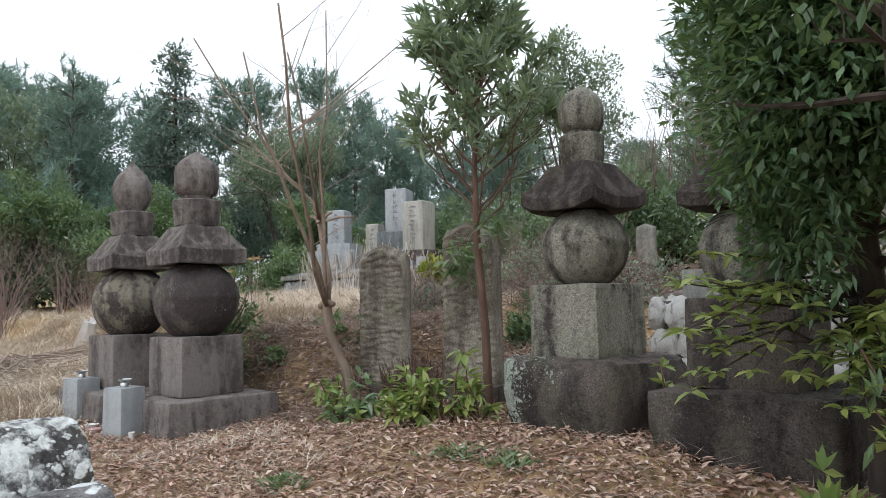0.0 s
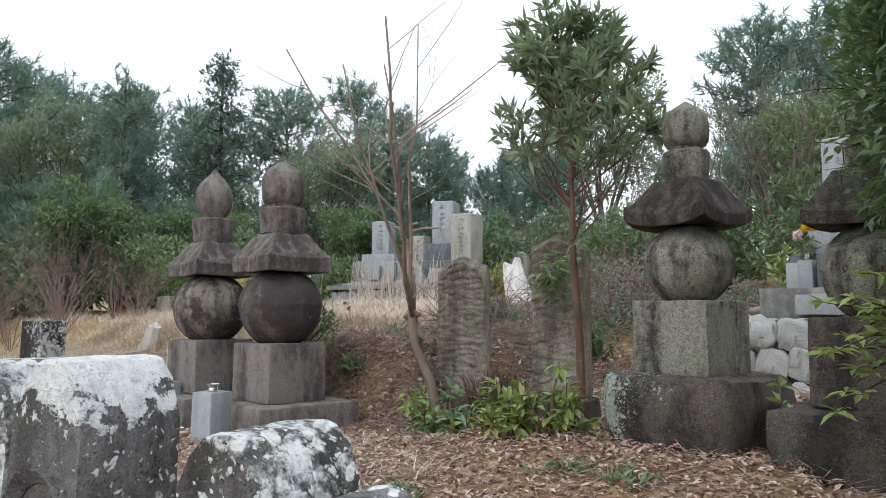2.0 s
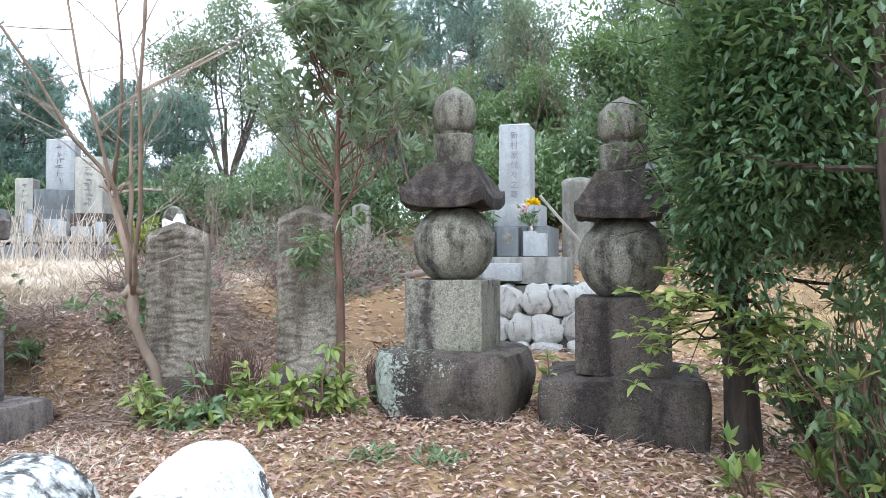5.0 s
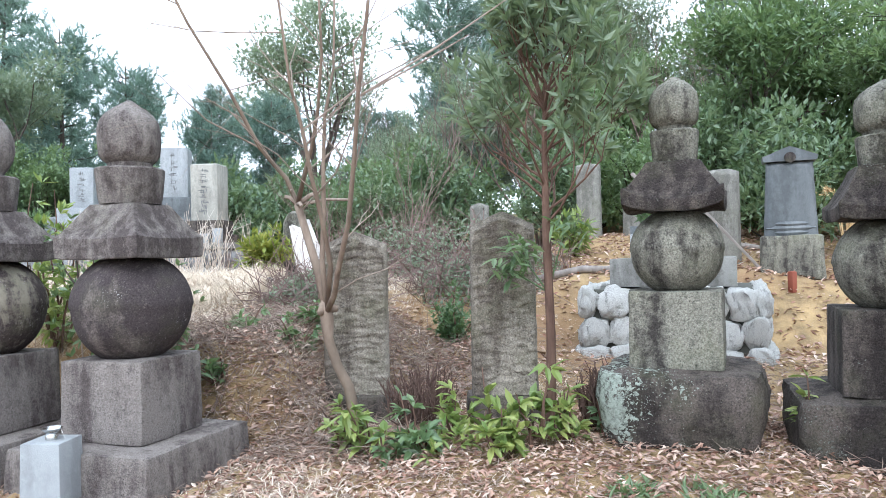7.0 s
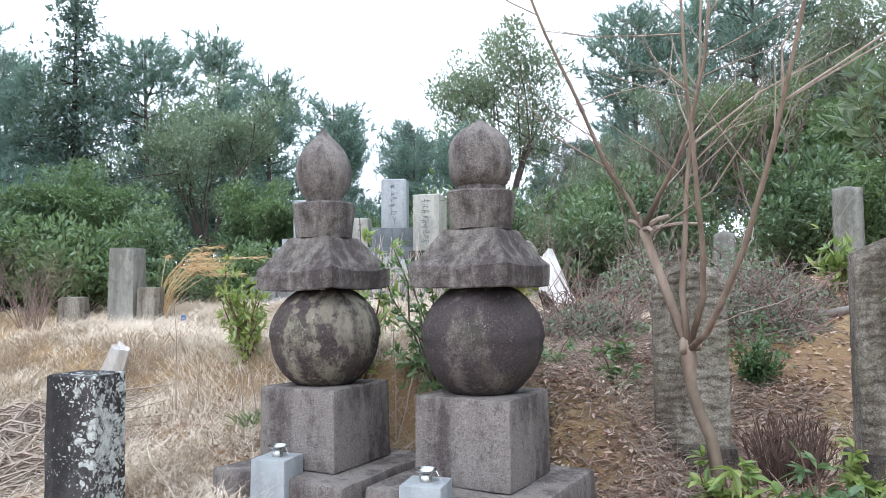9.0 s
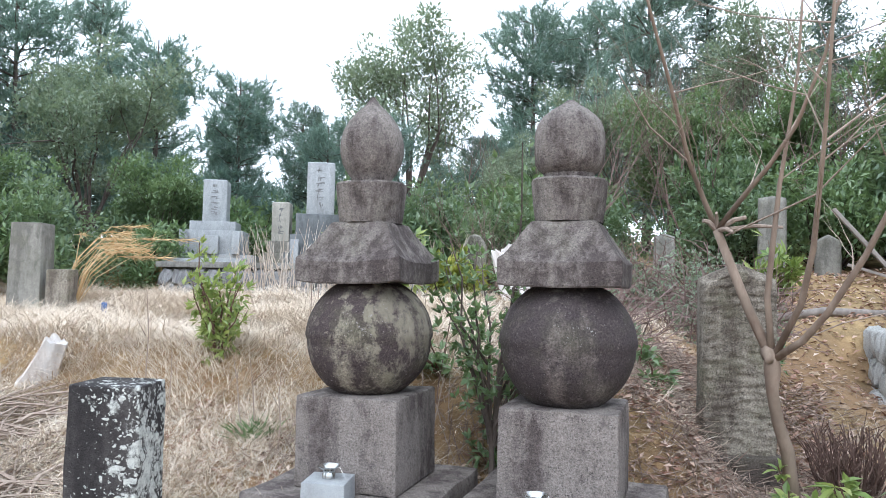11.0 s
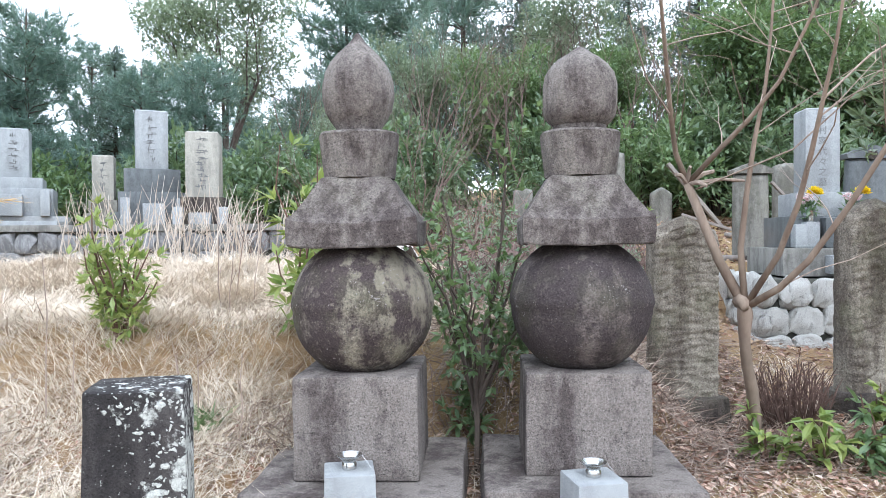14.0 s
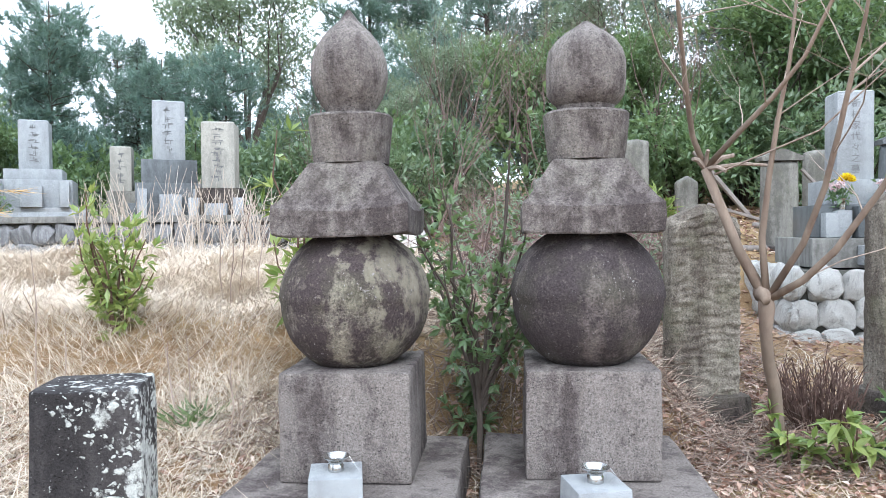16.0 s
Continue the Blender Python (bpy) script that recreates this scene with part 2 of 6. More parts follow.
M_STEEL = plain("brushed_steel", (0.6, 0.6, 0.58), 0.25, 1.0)
M_PORCELAIN = plain("white_porcelain", (0.75, 0.73, 0.7), 0.25)
M_PINK = plain("pink_rim", (0.55, 0.3, 0.3), 0.4)
M_WHITEWOOD = bark("bleached_wood", (0.72, 0.69, 0.66), (0.42, 0.37, 0.33), 14)
M_GREYWOOD = bark("grey_old_wood", (0.34, 0.3, 0.27), (0.2, 0.175, 0.155), 16)
M_BARK_BARE = bark("tan_smooth_bark", (0.3, 0.235, 0.18), (0.18, 0.13, 0.1), 12)
M_BARK_RED = bark("reddish_bark", (0.18, 0.112, 0.082), (0.1, 0.06, 0.046), 20)
M_STUB = bark("dark_red_brown_stub_bark", (0.15, 0.1, 0.08), (0.07, 0.042, 0.035), 40)
M_BARK_DARK = bark("dark_bark", (0.085, 0.068, 0.055), (0.035, 0.028, 0.024), 12)
M_BARK_PINE = bark("grey_brown_bark", (0.16, 0.13, 0.11), (0.07, 0.055, 0.048), 9)
M_TWIG = bark("pale_twig_bark", (0.4, 0.33, 0.27), (0.24, 0.18, 0.145), 30)
M_TWIG_RED = bark("purple_brown_twig_bark", (0.26, 0.185, 0.16), (0.15, 0.105, 0.095), 30)
# pine and cypress colours are paled and blued to stand in for distant mist
M_PINE = leaf("hazed_pine_needles", (0.11, 0.19, 0.17), (0.23, 0.325, 0.285), 0.42, 0.4, 0.7)
M_CEDAR = leaf("hazed_cypress_foliage", (0.09, 0.14, 0.132), (0.17, 0.23, 0.21), 0.45, 0.32, 0.7)
M_LEAF_DARK = leaf("dark_glossy_leaves", (0.052, 0.115, 0.054), (0.165, 0.25, 0.12), 0.33, 0.4, 0.7)
M_LEAF_BUSH = leaf("bush_leaves", (0.09, 0.155, 0.088), (0.225, 0.295, 0.17), 0.34, 0.4, 0.7)
M_LEAF_MID = leaf("mid_green_leaves", (0.095, 0.165, 0.075), (0.225, 0.31, 0.15), 0.36, 0.38, 0.7)
M_LEAF_FRESH = leaf("yellow_green_leaves", (0.13, 0.23, 0.06), (0.38, 0.42, 0.13), 0.36, 0.38, 0.6)
M_LEAF_YELLOW = leaf("variegated_leaves", (0.14, 0.2, 0.035), (0.42, 0.4, 0.08), 0.4, 0.3, 0.45)
# olive lightened and greyed so its colour carries the haze over far trees
M_LEAF_OLIVE = leaf("hazed_olive_leaves", (0.165, 0.225, 0.165), (0.31, 0.36, 0.26), 0.4, 0.45, 0.7)
M_LEAF_SAPLING = leaf("narrow_sapling_leaves", (0.125, 0.185, 0.12), (0.26, 0.325, 0.2), 0.38, 0.42, 0.7)
M_LITTER = dry("dead_leaf_litter", ((0.17, 0.095, 0.07), (0.42, 0.27, 0.2), (0.58, 0.44, 0.35), (0.28, 0.145, 0.1), (0.7, 0.59, 0.5)))
M_STRAW = dry("dry_straw_grass", ((0.48, 0.39, 0.29), (0.68, 0.58, 0.45), (0.77, 0.69, 0.57), (0.4, 0.31, 0.23), (0.72, 0.64, 0.53)))
M_REED = dry("pale_dead_stalks", ((0.55, 0.48, 0.4), (0.42, 0.34, 0.27), (0.62, 0.57, 0.5)))
M_SUSUKI = dry("golden_plume_grass", ((0.5, 0.34, 0.16), (0.6, 0.45, 0.26), (0.4, 0.25, 0.11)))
M_TWIGS = dry("fallen_twigs", ((0.22, 0.16, 0.125), (0.36, 0.29, 0.24), (0.15, 0.1, 0.08)))
M_PEBBLE = dry("soil_pebbles", ((0.36, 0.26, 0.17), (0.44, 0.34, 0.23), (0.28, 0.19, 0.12)))
M_PETAL_Y = leaf("yellow_petals", (0.8, 0.55, 0.01), (0.9, 0.72, 0.02), 0.6, 0.2, 0.2)
M_PETAL_W = leaf("pink_white_petals", (0.75, 0.45, 0.5), (0.85, 0.8, 0.8), 0.6, 0.2, 0.2)
M_PLASTIC_BLUE = plain("blue_plastic", (0.05, 0.12, 0.3), 0.4)
M_RED_POT = plain("red_clay", (0.25, 0.07, 0.04), 0.7)


def soil():
    m, n, l, b = nodes("orange_soil_with_humus", 0.95, 0.15)
    tc = n.new("ShaderNodeTexCoord").outputs["Object"]
    big = tex_noise(n, l, tc, 0.55, 5, 0.6)
    mid = tex_noise(n, l, tc, 5.0, 7, 0.65)
    fine = tex_noise(n, l, tc, 60.0, 4, 0.7)
    col = mixc(n, l, ramp(n, l, mid, 0.35, 0.68), (0.2, 0.145, 0.08), (0.46, 0.325, 0.165))
    col = mixc(n, l, ramp(n, l, big, 0.45, 0.62), col, (0.26, 0.165, 0.09))
    col = mixc(n, l, math_node(n, l, "MULTIPLY", ramp(n, l, fine, 0.55, 0.75), 0.6), col, (0.42, 0.34, 0.25))
    l.new(col, b.inputs["Base Color"])
    bump(n, l, b, math_node(n, l, "ADD", mid, math_node(n, l, "MULTIPLY", fine, 0.5)), 0.8, 0.03)
    return m


M_SOIL = soil()


# ---- plan: s runs back from the row of monuments, w along it to the right ----
ORG = (-1.036, 4.366)
UX, UY = 0.752, -0.659
YAW = -41.2


def sm(a, b, x):
    t = np.clip((x - a) / (b - a), 0, 1)
    return t * t * (3 - 2 * t)


def height(x, y):
    """The ground's height."""
    x, y = np.asarray(x, float), np.asarray(y, float)
    dx, dy = x - ORG[0], y - ORG[1]
    w, s = UX * dx + UY * dy, -UY * dx + UX * dy
    front = 0.02 + 0.2 * sm(-1.0, 0.6, s) * (0.15 + 0.85 * sm(0.5, 2.0, w)) - 0.12 * sm(3.6, 4.6, w) * sm(-1.0, 1.0, s) - 0.25 * sm(3.3, 5.6, w) * sm(-0.4, -3.2, s) + 0.05 * sm(0.5, -2.0, w)
    lefty = sm(-1.0, 1.1, s) * 0.4 * sm(-0.7, -1.8, w) + 0.3 * sm(0.5, 1.1, s) + 0.35 * sm(0.45, 1.0, s) * sm(-2.0, -0.6, w) + 0.3 * sm(1.0, 5.0, s) - 0.2 * sm(3.6, 5.5, s) * sm(-2.2, -3.6, w)
    righty = 0.1 * sm(1.2, 3.8, s) + 0.72 * sm(4.1, 5.3, s) + 0.5 * sm(5.3, 8.5, s)
    mid = 0.7 * sm(1.0, 4.6, s) + 0.55 * sm(4.6, 8.5, s)
    a = sm(0.2, 1.0, w)
    c = sm(1.2, 2.3, w)
    back = lefty * (1 - a) + a * (mid * (1 - c) + righty * c)
    hill = 0.1 * np.clip(s - 8.5, 0, 26) + 0.13 * np.clip(s - 8.5, 0, 26) * sm(0, 9, w)
    z = front + back + hill - 0.35 * sm(40, 90, np.hypot(dx, dy))
    z = z + 0.012 * np.sin(3.1 * x + 1.3 * y) * np.sin(2.3 * y - 1.7 * x) + 0.008 * np.sin(7.7 * x + 2) * np.sin(6.9 * y + 1)
    return z


def h1(x, y):
    return float(height(x, y))


def sw(s, w):
    """World x, y of a place given back and along the row."""
    return ORG[0] + UX * w - UY * s, ORG[1] + UY * w + UX * s


# ---- mesh building ----
class Geo:
    """Vertices and faces gathered for one mesh."""

    def __init__(self):
        self.v, self.f, self.n = [], [], 0

    def add(self, verts, faces):
        verts = np.asarray(verts, float).reshape(-1, 3)
        self.v.append(verts)
        self.f.extend((np.asarray(faces, int) + self.n).tolist())
        self.n += len(verts)

    def tube(self, pts, radii, sides=6, cap=True):
        pts = [Vector(p) for p in pts]
        rings = []
        side = Vector((0.31, 0.95, 0.05))
        for i, p in enumerate(pts):
            d = (pts[min(i + 1, len(pts) - 1)] - pts[max(i - 1, 0)]).normalized()
            a = d.cross(side)
            a = a.normalized() if a.length > 1e-3 else d.orthogonal().normalized()
            c = d.cross(a)
            rings.append([p + float(radii[i]) * (math.cos(k * math.tau / sides) * a + math.sin(k * math.tau / sides) * c) for k in range(sides)])
        f = [(i * sides + k, i * sides + (k + 1) % sides, (i + 1) * sides + (k + 1) % sides, (i + 1) * sides + k) for i in range(len(pts) - 1) for k in range(sides)]
        base = self.n
        self.add([tuple(q) for r in rings for q in r], f)
        if cap:
            self.f.append([base + k for k in reversed(range(sides))])
            self.f.append([base + (len(pts) - 1) * sides + k for k in range(sides)])

    def leaves(self, pos, dirs, length, width, rng, fold=0.25, up=None):
        """Folded, pointed leaves, four corners each."""
        pos, dirs = np.asarray(pos, float), np.asarray(dirs, float)
        k = len(pos)
        if not k:
            return
        dirs = dirs / (np.linalg.norm(dirs, axis=1, keepdims=True) + 1e-9)
        ref = rng.normal(size=(k, 3)) if up is None else np.asarray(up, float) + 0.35 * rng.normal(size=(k, 3))
        side = np.cross(dirs, ref)
        side /= np.linalg.norm(side, axis=1, keepdims=True) + 1e-9
        nor = np.cross(side, dirs)
        ln = (length * rng.uniform(0.65, 1.2, k))[:, None]
        wd = (width * rng.uniform(0.7, 1.2, k))[:, None]
        m = pos + dirs * ln * 0.45
        v = np.stack([pos, m + side * wd * 0.5 + nor * wd * fold, pos + dirs * ln, m - side * wd * 0.5 + nor * wd * fold], 1).reshape(-1, 3)
        i = np.arange(k)[:, None] * 4
        self.add(v, np.concatenate([i + [0, 1, 2], i + [0, 2, 3]]))

    def broad(self, pos, dirs, length, width, rng, droop=0.35):
        """Broad elliptic leaves with a creased midrib and a drooping tip."""
        pos, dirs = np.asarray(pos, float), np.asarray(dirs, float)
        k = len(pos)
        dirs = dirs / (np.linalg.norm(dirs, axis=1, keepdims=True) + 1e-9)
        side = np.cross(dirs, np.array([0, 0, 1.0]) + 0.3 * rng.normal(size=(k, 3)))
        side /= np.linalg.norm(side, axis=1, keepdims=True) + 1e-9
        nor = np.cross(side, dirs)
        ln = (length * rng.uniform(0.6, 1.15, k))[:, None]
        wd = (width * rng.uniform(0.75, 1.15, k))[:, None]
        sag = (droop * rng.uniform(0.3, 1.2, k))[:, None] * ln

        def at(q, off):
            return pos + dirs * ln * q - np.array([0, 0, 1.0]) * sag * q * q + side * wd * off + nor * wd * 0.35 * abs(off)
        v = np.stack([at(0, 0), at(0.28, 0.42), at(0.62, 0.45), at(1, 0), at(0.62, -0.45), at(0.28, -0.42), at(0.3, 0), at(0.64, 0)], 1).reshape(-1, 3)
        i = np.arange(k)[:, None] * 8
        self.add(v, np.concatenate([i + t for t in ([0, 1, 6], [1, 2, 7], [1, 7, 6], [2, 3, 7], [0, 6, 5], [6, 7, 4], [6, 4, 5], [7, 3, 4])]))

    def blades(self, pos, tip, width, rng):
        """Thin blades or needles: a triangle each."""
        pos, tip = np.asarray(pos, float), np.asarray(tip, float)
        k = len(pos)
        d = tip - pos
        side = np.cross(d, rng.normal(size=(k, 3)))
        side *= (0.5 * width / (np.linalg.norm(side, axis=1) + 1e-9))[:, None]
        v = np.stack([pos - side, pos + side, tip], 1).reshape(-1, 3)
        self.add(v, np.arange(3 * k).reshape(-1, 3))

    def mesh(self, name, mat, smooth=False):
        me = bpy.data.meshes.new(name)
        me.from_pydata(np.concatenate(self.v).tolist() if self.v else [], [], self.f)
        me.materials.append(mat)
        if smooth:
            me.polygons.foreach_set("use_smooth", [True] * len(me.polygons))
        return me


def gpart(name, geo, mat, parent=None, label="", smooth=False):
    ob = new(name, geo.mesh(name, mat, smooth))
    ob.parent = parent
    fine = name in ("branchwork", "twigwork", "brushwood", "stalkwork", "stubwork", "leafage", "stemwork", "blade_tuft", "plume_bunch")
    return tagged(ob, label, "", "", "stuff" if fine and parent else "")


def part(name, bm, mat, parent=None, label="", smooth=True, angle=40):
    me = bpy.data.meshes.new(name)
    bm.to_mesh(me)
    bm.free()
    me.materials.append(mat)
    if smooth:
        me.polygons.foreach_set("use_smooth", [True] * len(me.polygons))
        me.set_sharp_from_angle(angle=radians(angle))
    ob = new(name, me)
    ob.parent = parent
    return tagged(ob, label)


def thing(name, m, label, category, group="", kind=""):
    ob = new(name)
    ob.matrix_world = m
    return tagged(ob, label, category, group, kind)


def wobble(bm, amount, scale, seed=0.0):
    """Uneven, worn faces."""
    for v in bm.verts:
        p = v.co * scale + Vector((seed, seed * 0.7, -seed))
        v.co += amount * noise.noise_vector(p) + 0.4 * amount * noise.noise_vector(p * 3.1)


def block(sx, sy, sz, bevel=0.012, top=1.0, cuts=0, rough=0.0, scale=4.0, seed=0.0, z0=0.0):
    """A block on z0, bevelled, tapering to `top` of its width, with uneven faces."""
    bm = bmesh.new()
    bmesh.ops.create_cube(bm, size=1.0)
    for v in bm.verts:
        k = top if v.co.z > 0 else 1.0
        v.co = Vector((v.co.x * sx * k, v.co.y * sy * k, (v.co.z + 0.5) * sz + z0))
    if cuts:
        bmesh.ops.subdivide_edges(bm, edges=bm.edges[:], cuts=cuts, use_grid_fill=True)
    if bevel:
        sharp = [e for e in bm.edges if len(e.link_faces) == 2 and e.calc_face_angle(0) > 0.6]
        bmesh.ops.bevel(bm, geom=sharp, offset=bevel, segments=2, affect="EDGES", profile=0.6)
    if rough:
        wobble(bm, rough, scale, seed)
    return bm


def lathe(profile, seg=40, rough=0.0, scale=5.0, seed=0.0, square=0.0):
    """Turns a profile of (radius, height); square > 0 pulls it towards a rounded square."""
    bm = bmesh.new()
    rings = []
    for r, z in profile:
        ring = []
        for k in range(seg):
            a = k * math.tau / seg
            c, s = math.cos(a), math.sin(a)
            q = 1.0 / max(abs(c), abs(s)) if square else 1.0
            f = 1 + square * (min(q, 1.3) - 1)
            ring.append(bm.verts.new((r * f * c, r * f * s, z)))
        rings.append(ring)
    for a, b in zip(rings, rings[1:]):
        for k in range(seg):
            bm.faces.new((a[k], a[(k + 1) % seg], b[(k + 1) % seg], b[k]))
    bm.faces.new(list(reversed(rings[0])))
    bm.faces.new(rings[-1])
    if rough:
        wobble(bm, rough, scale, seed)
    return bm


def loft(levels, n=10, rough=0.0, scale=4.0, seed=0.0, lift=0.0):
    """Square sections (half width, half depth, z) joined up; lift raises the corners of an eave."""
    bm = bmesh.new()
    rings = []
    for hx, hy, z, up in levels:
        ring = []
        for side in range(4):
            for k in range(n):
                t = -1 + 2 * k / n
                x, y = ((t, -1), (1, t), (-t, 1), (-1, -t))[side]
                e = max(abs(x), abs(y)) * min(abs(x), abs(y))
                ring.append(bm.verts.new((hx * x, hy * y, z + up * lift * e ** 3)))
        rings.append(ring)
    m = 4 * n
    for a, b in zip(rings, rings[1:]):
        for k in range(m):
            bm.faces.new((a[k], a[(k + 1) % m], b[(k + 1) % m], b[k]))
    bm.faces.new(list(reversed(rings[0])))
    bm.faces.new(rings[-1])
    bmesh.ops.triangulate(bm, faces=[f for f in bm.faces if len(f.verts) > 4])
    if rough:
        wobble(bm, rough, scale, seed)
    return bm


# ---- ground ----
def spread(lo, hi, fine, far):
    a = np.arange(lo, hi + 1e-6, fine)
    g, step = [], fine
    while not g or g[-1] < far:
        step *= 1.22
        g.append((g[-1] if g else 0) + step)
    g = np.array(g)
    return np.concatenate([lo - g[::-1], a, hi + g])


def build_ground():
    xs, ys = spread(-5, 7.5, 0.09, 700), spread(-2.6, 11, 0.09, 700)
    X, Y = np.meshgrid(xs, ys)
    Z = height(X, Y)
    near = np.exp(-((np.hypot(X - 0.5, Y - 4)) / 14) ** 2)
    Z = Z + near * 0.012 * np.random.RandomState(3).normal(size=Z.shape)
    nx, ny = len(xs), len(ys)
    i = (np.arange(ny - 1)[:, None] * nx + np.arange(nx - 1)[None]).ravel()
    g = Geo()
    g.add(np.stack([X, Y, Z], -1).reshape(-1, 3), np.stack([i, i + 1, i + nx + 1, i + nx], 1))
    tagged(gpart("ground", g, M_SOIL, None, "sloping orange-brown soil mixed with humus", True), "", "ground", "", "structure")


build_ground()


# ---- five-tier stone monuments ----
def gorinto(xy, yaw, z, ball_d, cube_w, cube_d, roof_h, top_h, cup_r, jewel_r, mats, label, group, pointed=False, lift=0.02, seed=0.0, eave=0.1, lean=0.0):
    """z: levels of cube foot, ball foot, roof foot, cup foot, jewel foot and tip."""
    base = z[0]
    t = thing("stone_pagoda", pose(xy[0], xy[1], base, 0, 0, yaw) @ pose(0, 0, 0, 0, lean, 0), label, "gravestone", group)
    z = [v - base for v in z]
    part("base_cube", block(cube_w, cube_d, z[1] - 0.003, 0.014, 0.985, 7, 0.006, 5, seed), mats[0], t, "upright stone cube with worn edges")
    zc, hh = (z[1] + z[2]) / 2, (z[2] - z[1]) / 2
    prof = [(0.02, z[1] - 0.002)] + [(ball_d / 2 * (1 - (0.87 * q) ** 2) ** 0.5 * (1 if q < 0 else 1 + 0.03 * (1 - q)), zc + q * (hh + 0.006)) for q in np.linspace(-1, 1, 24)] + [(0.02, z[2] + 0.006)]
    part("ball", lathe(prof, 48, 0.006, 4, seed + 3), mats[1], t, "squat stone ball with dark stains")
    zr, zt = z[2], z[3]
    e = eave
    rise = [(roof_h * 0.6, roof_h * 0.6, zr + 0.014, 0), (roof_h * 0.985, roof_h * 0.985, zr, 1), (roof_h, roof_h, zr + 0.007, 1), (roof_h * 1.01, roof_h * 1.01, zr + e * 0.5, 1.2), (roof_h * 1.005, roof_h * 1.005, zr + e - 0.006, 1.5), (roof_h * 0.985, roof_h * 0.985, zr + e + 0.002, 1.4)]
    for q in (0.12, 0.3, 0.5, 0.7, 0.88, 0.97, 1.0):
        k = roof_h * 0.985 + (top_h - roof_h * 0.985) * q ** 0.88
        rise.append((k * (1 if q < 0.98 else 0.965), k * (1 if q < 0.98 else 0.965), zr + e + (zt - zr - e) * min(q, 0.985 + (q > 0.98) * 0.015), 0.9 * (1 - q)))
    part("roof", loft(rise, 14, 0.0045, 7, seed + 6, lift), mats[2], t, "four-sided stone roof with a thick eave", True, 24)
    zj = z[4]
    h = zj - zt
    part("cup", lathe([(0.02, zt - 0.002), (cup_r * 0.88, zt), (cup_r * 0.93, zt + 0.3 * h), (cup_r * 0.985, zt + 0.75 * h), (cup_r, zt + 0.95 * h), (cup_r * 0.95, zj), (0.02, zj + 0.001)], 40, 0.004, 6, seed + 9, 0.1), mats[3], t)
    h = z[5] - zj
    if pointed:
        pr = [(0.02, zj - 0.002), (jewel_r * 0.62, zj), (jewel_r * 0.64, zj + 0.06 * h)] + [(jewel_r * k, zj + q * h) for q, k in ((0.12, 0.76), (0.22, 0.91), (0.35, 0.995), (0.48, 0.99), (0.6, 0.9), (0.7, 0.75), (0.78, 0.58), (0.85, 0.38), (0.9, 0.24), (0.96, 0.13), (1.0, 0.05))]
    else:
        pr = [(0.02, zj - 0.002), (jewel_r * 0.7, zj), (jewel_r * 0.72, zj + 0.07 * h)] + [(jewel_r * k, zj + q * h) for q, k in ((0.12, 0.86), (0.2, 0.97), (0.35, 1.0), (0.55, 1.0), (0.68, 0.93), (0.78, 0.78), (0.87, 0.54), (0.92, 0.34), (0.96, 0.22), (1.0, 0.08))]
    part("jewel", lathe(pr, 40, 0.004, 6, seed + 12), mats[3], t)
    return t


PAIR = "pair of stone pagodas on low platforms"
gorinto((-1.858, 4.968), YAW, (0.29, 0.745, 1.295, 1.61, 1.82, 2.285), 0.65, 0.548, 0.545, 0.281, 0.15, 0.184, 0.168, (M_CUBE, M_BALL_STREAK, M_GORINTO, M_GORINTO),
        "tall weathered five-tier stone pagoda with a streaked ball and pointed jewel", PAIR, True, 0.015, 1.0, 0.115, -0.7)
gorinto((-1.045, 4.366), YAW, (0.29, 0.745, 1.3, 1.615, 1.825, 2.22), 0.652, 0.555, 0.52, 0.281, 0.152, 0.186, 0.172, (M_CUBE, M_BALL_DARK, M_GORINTO, M_GORINTO),
        "tall weathered five-tier stone pagoda with a dark round ball", PAIR, False, 0.008, 5.0, 0.12)
gorinto((1.862, 3.11), -46, (0.63, 1.062, 1.5, 1.79, 1.975, 2.29), 0.515, 0.5, 0.49, 0.268, 0.145, 0.137, 0.139, (M_OLD, M_OLD, M_PLINTH, M_OLD),
        "old mossy five-tier stone pagoda with upturned roof corners", "", False, 0.045, 9.0, 0.075)
gorinto((2.58, 2.34), -43, (0.53, 0.97, 1.415, 1.7, 1.86, 2.15), 0.51, 0.53, 0.5, 0.265, 0.15, 0.142, 0.147, (M_PLINTH, M_OLD, M_PLINTH, M_OLD),
        "dark old five-tier stone pagoda half hidden by an evergreen", "", False, 0.02, 14.0, 0.07)


def slab(name, xy, yaw, size, z0, z1, mat, label, category, bevel=0.02, rough=0.008, top=0.98, seed=0.0, cuts=6, kind=""):
    ob = part(name, block(size[0], size[1], z1 - z0, bevel, top, cuts, rough, 4, seed), mat)
    ob.matrix_world = pose(xy[0], xy[1], z0, 0, 0, yaw)
    return tagged(ob, label, category, "", kind)


slab("platform", (-1.045, 4.37), YAW, (0.95, 0.93), -0.04, 0.288, M_CUBE, "low square stone platform under a pagoda", "platform", 0.02, 0.01, 0.97, 2)
slab("platform", (-1.858, 4.968), YAW, (0.95, 0.93), -0.02, 0.288, M_CUBE, "low square stone platform streaked with damp", "platform", 0.02, 0.01, 0.97, 4)


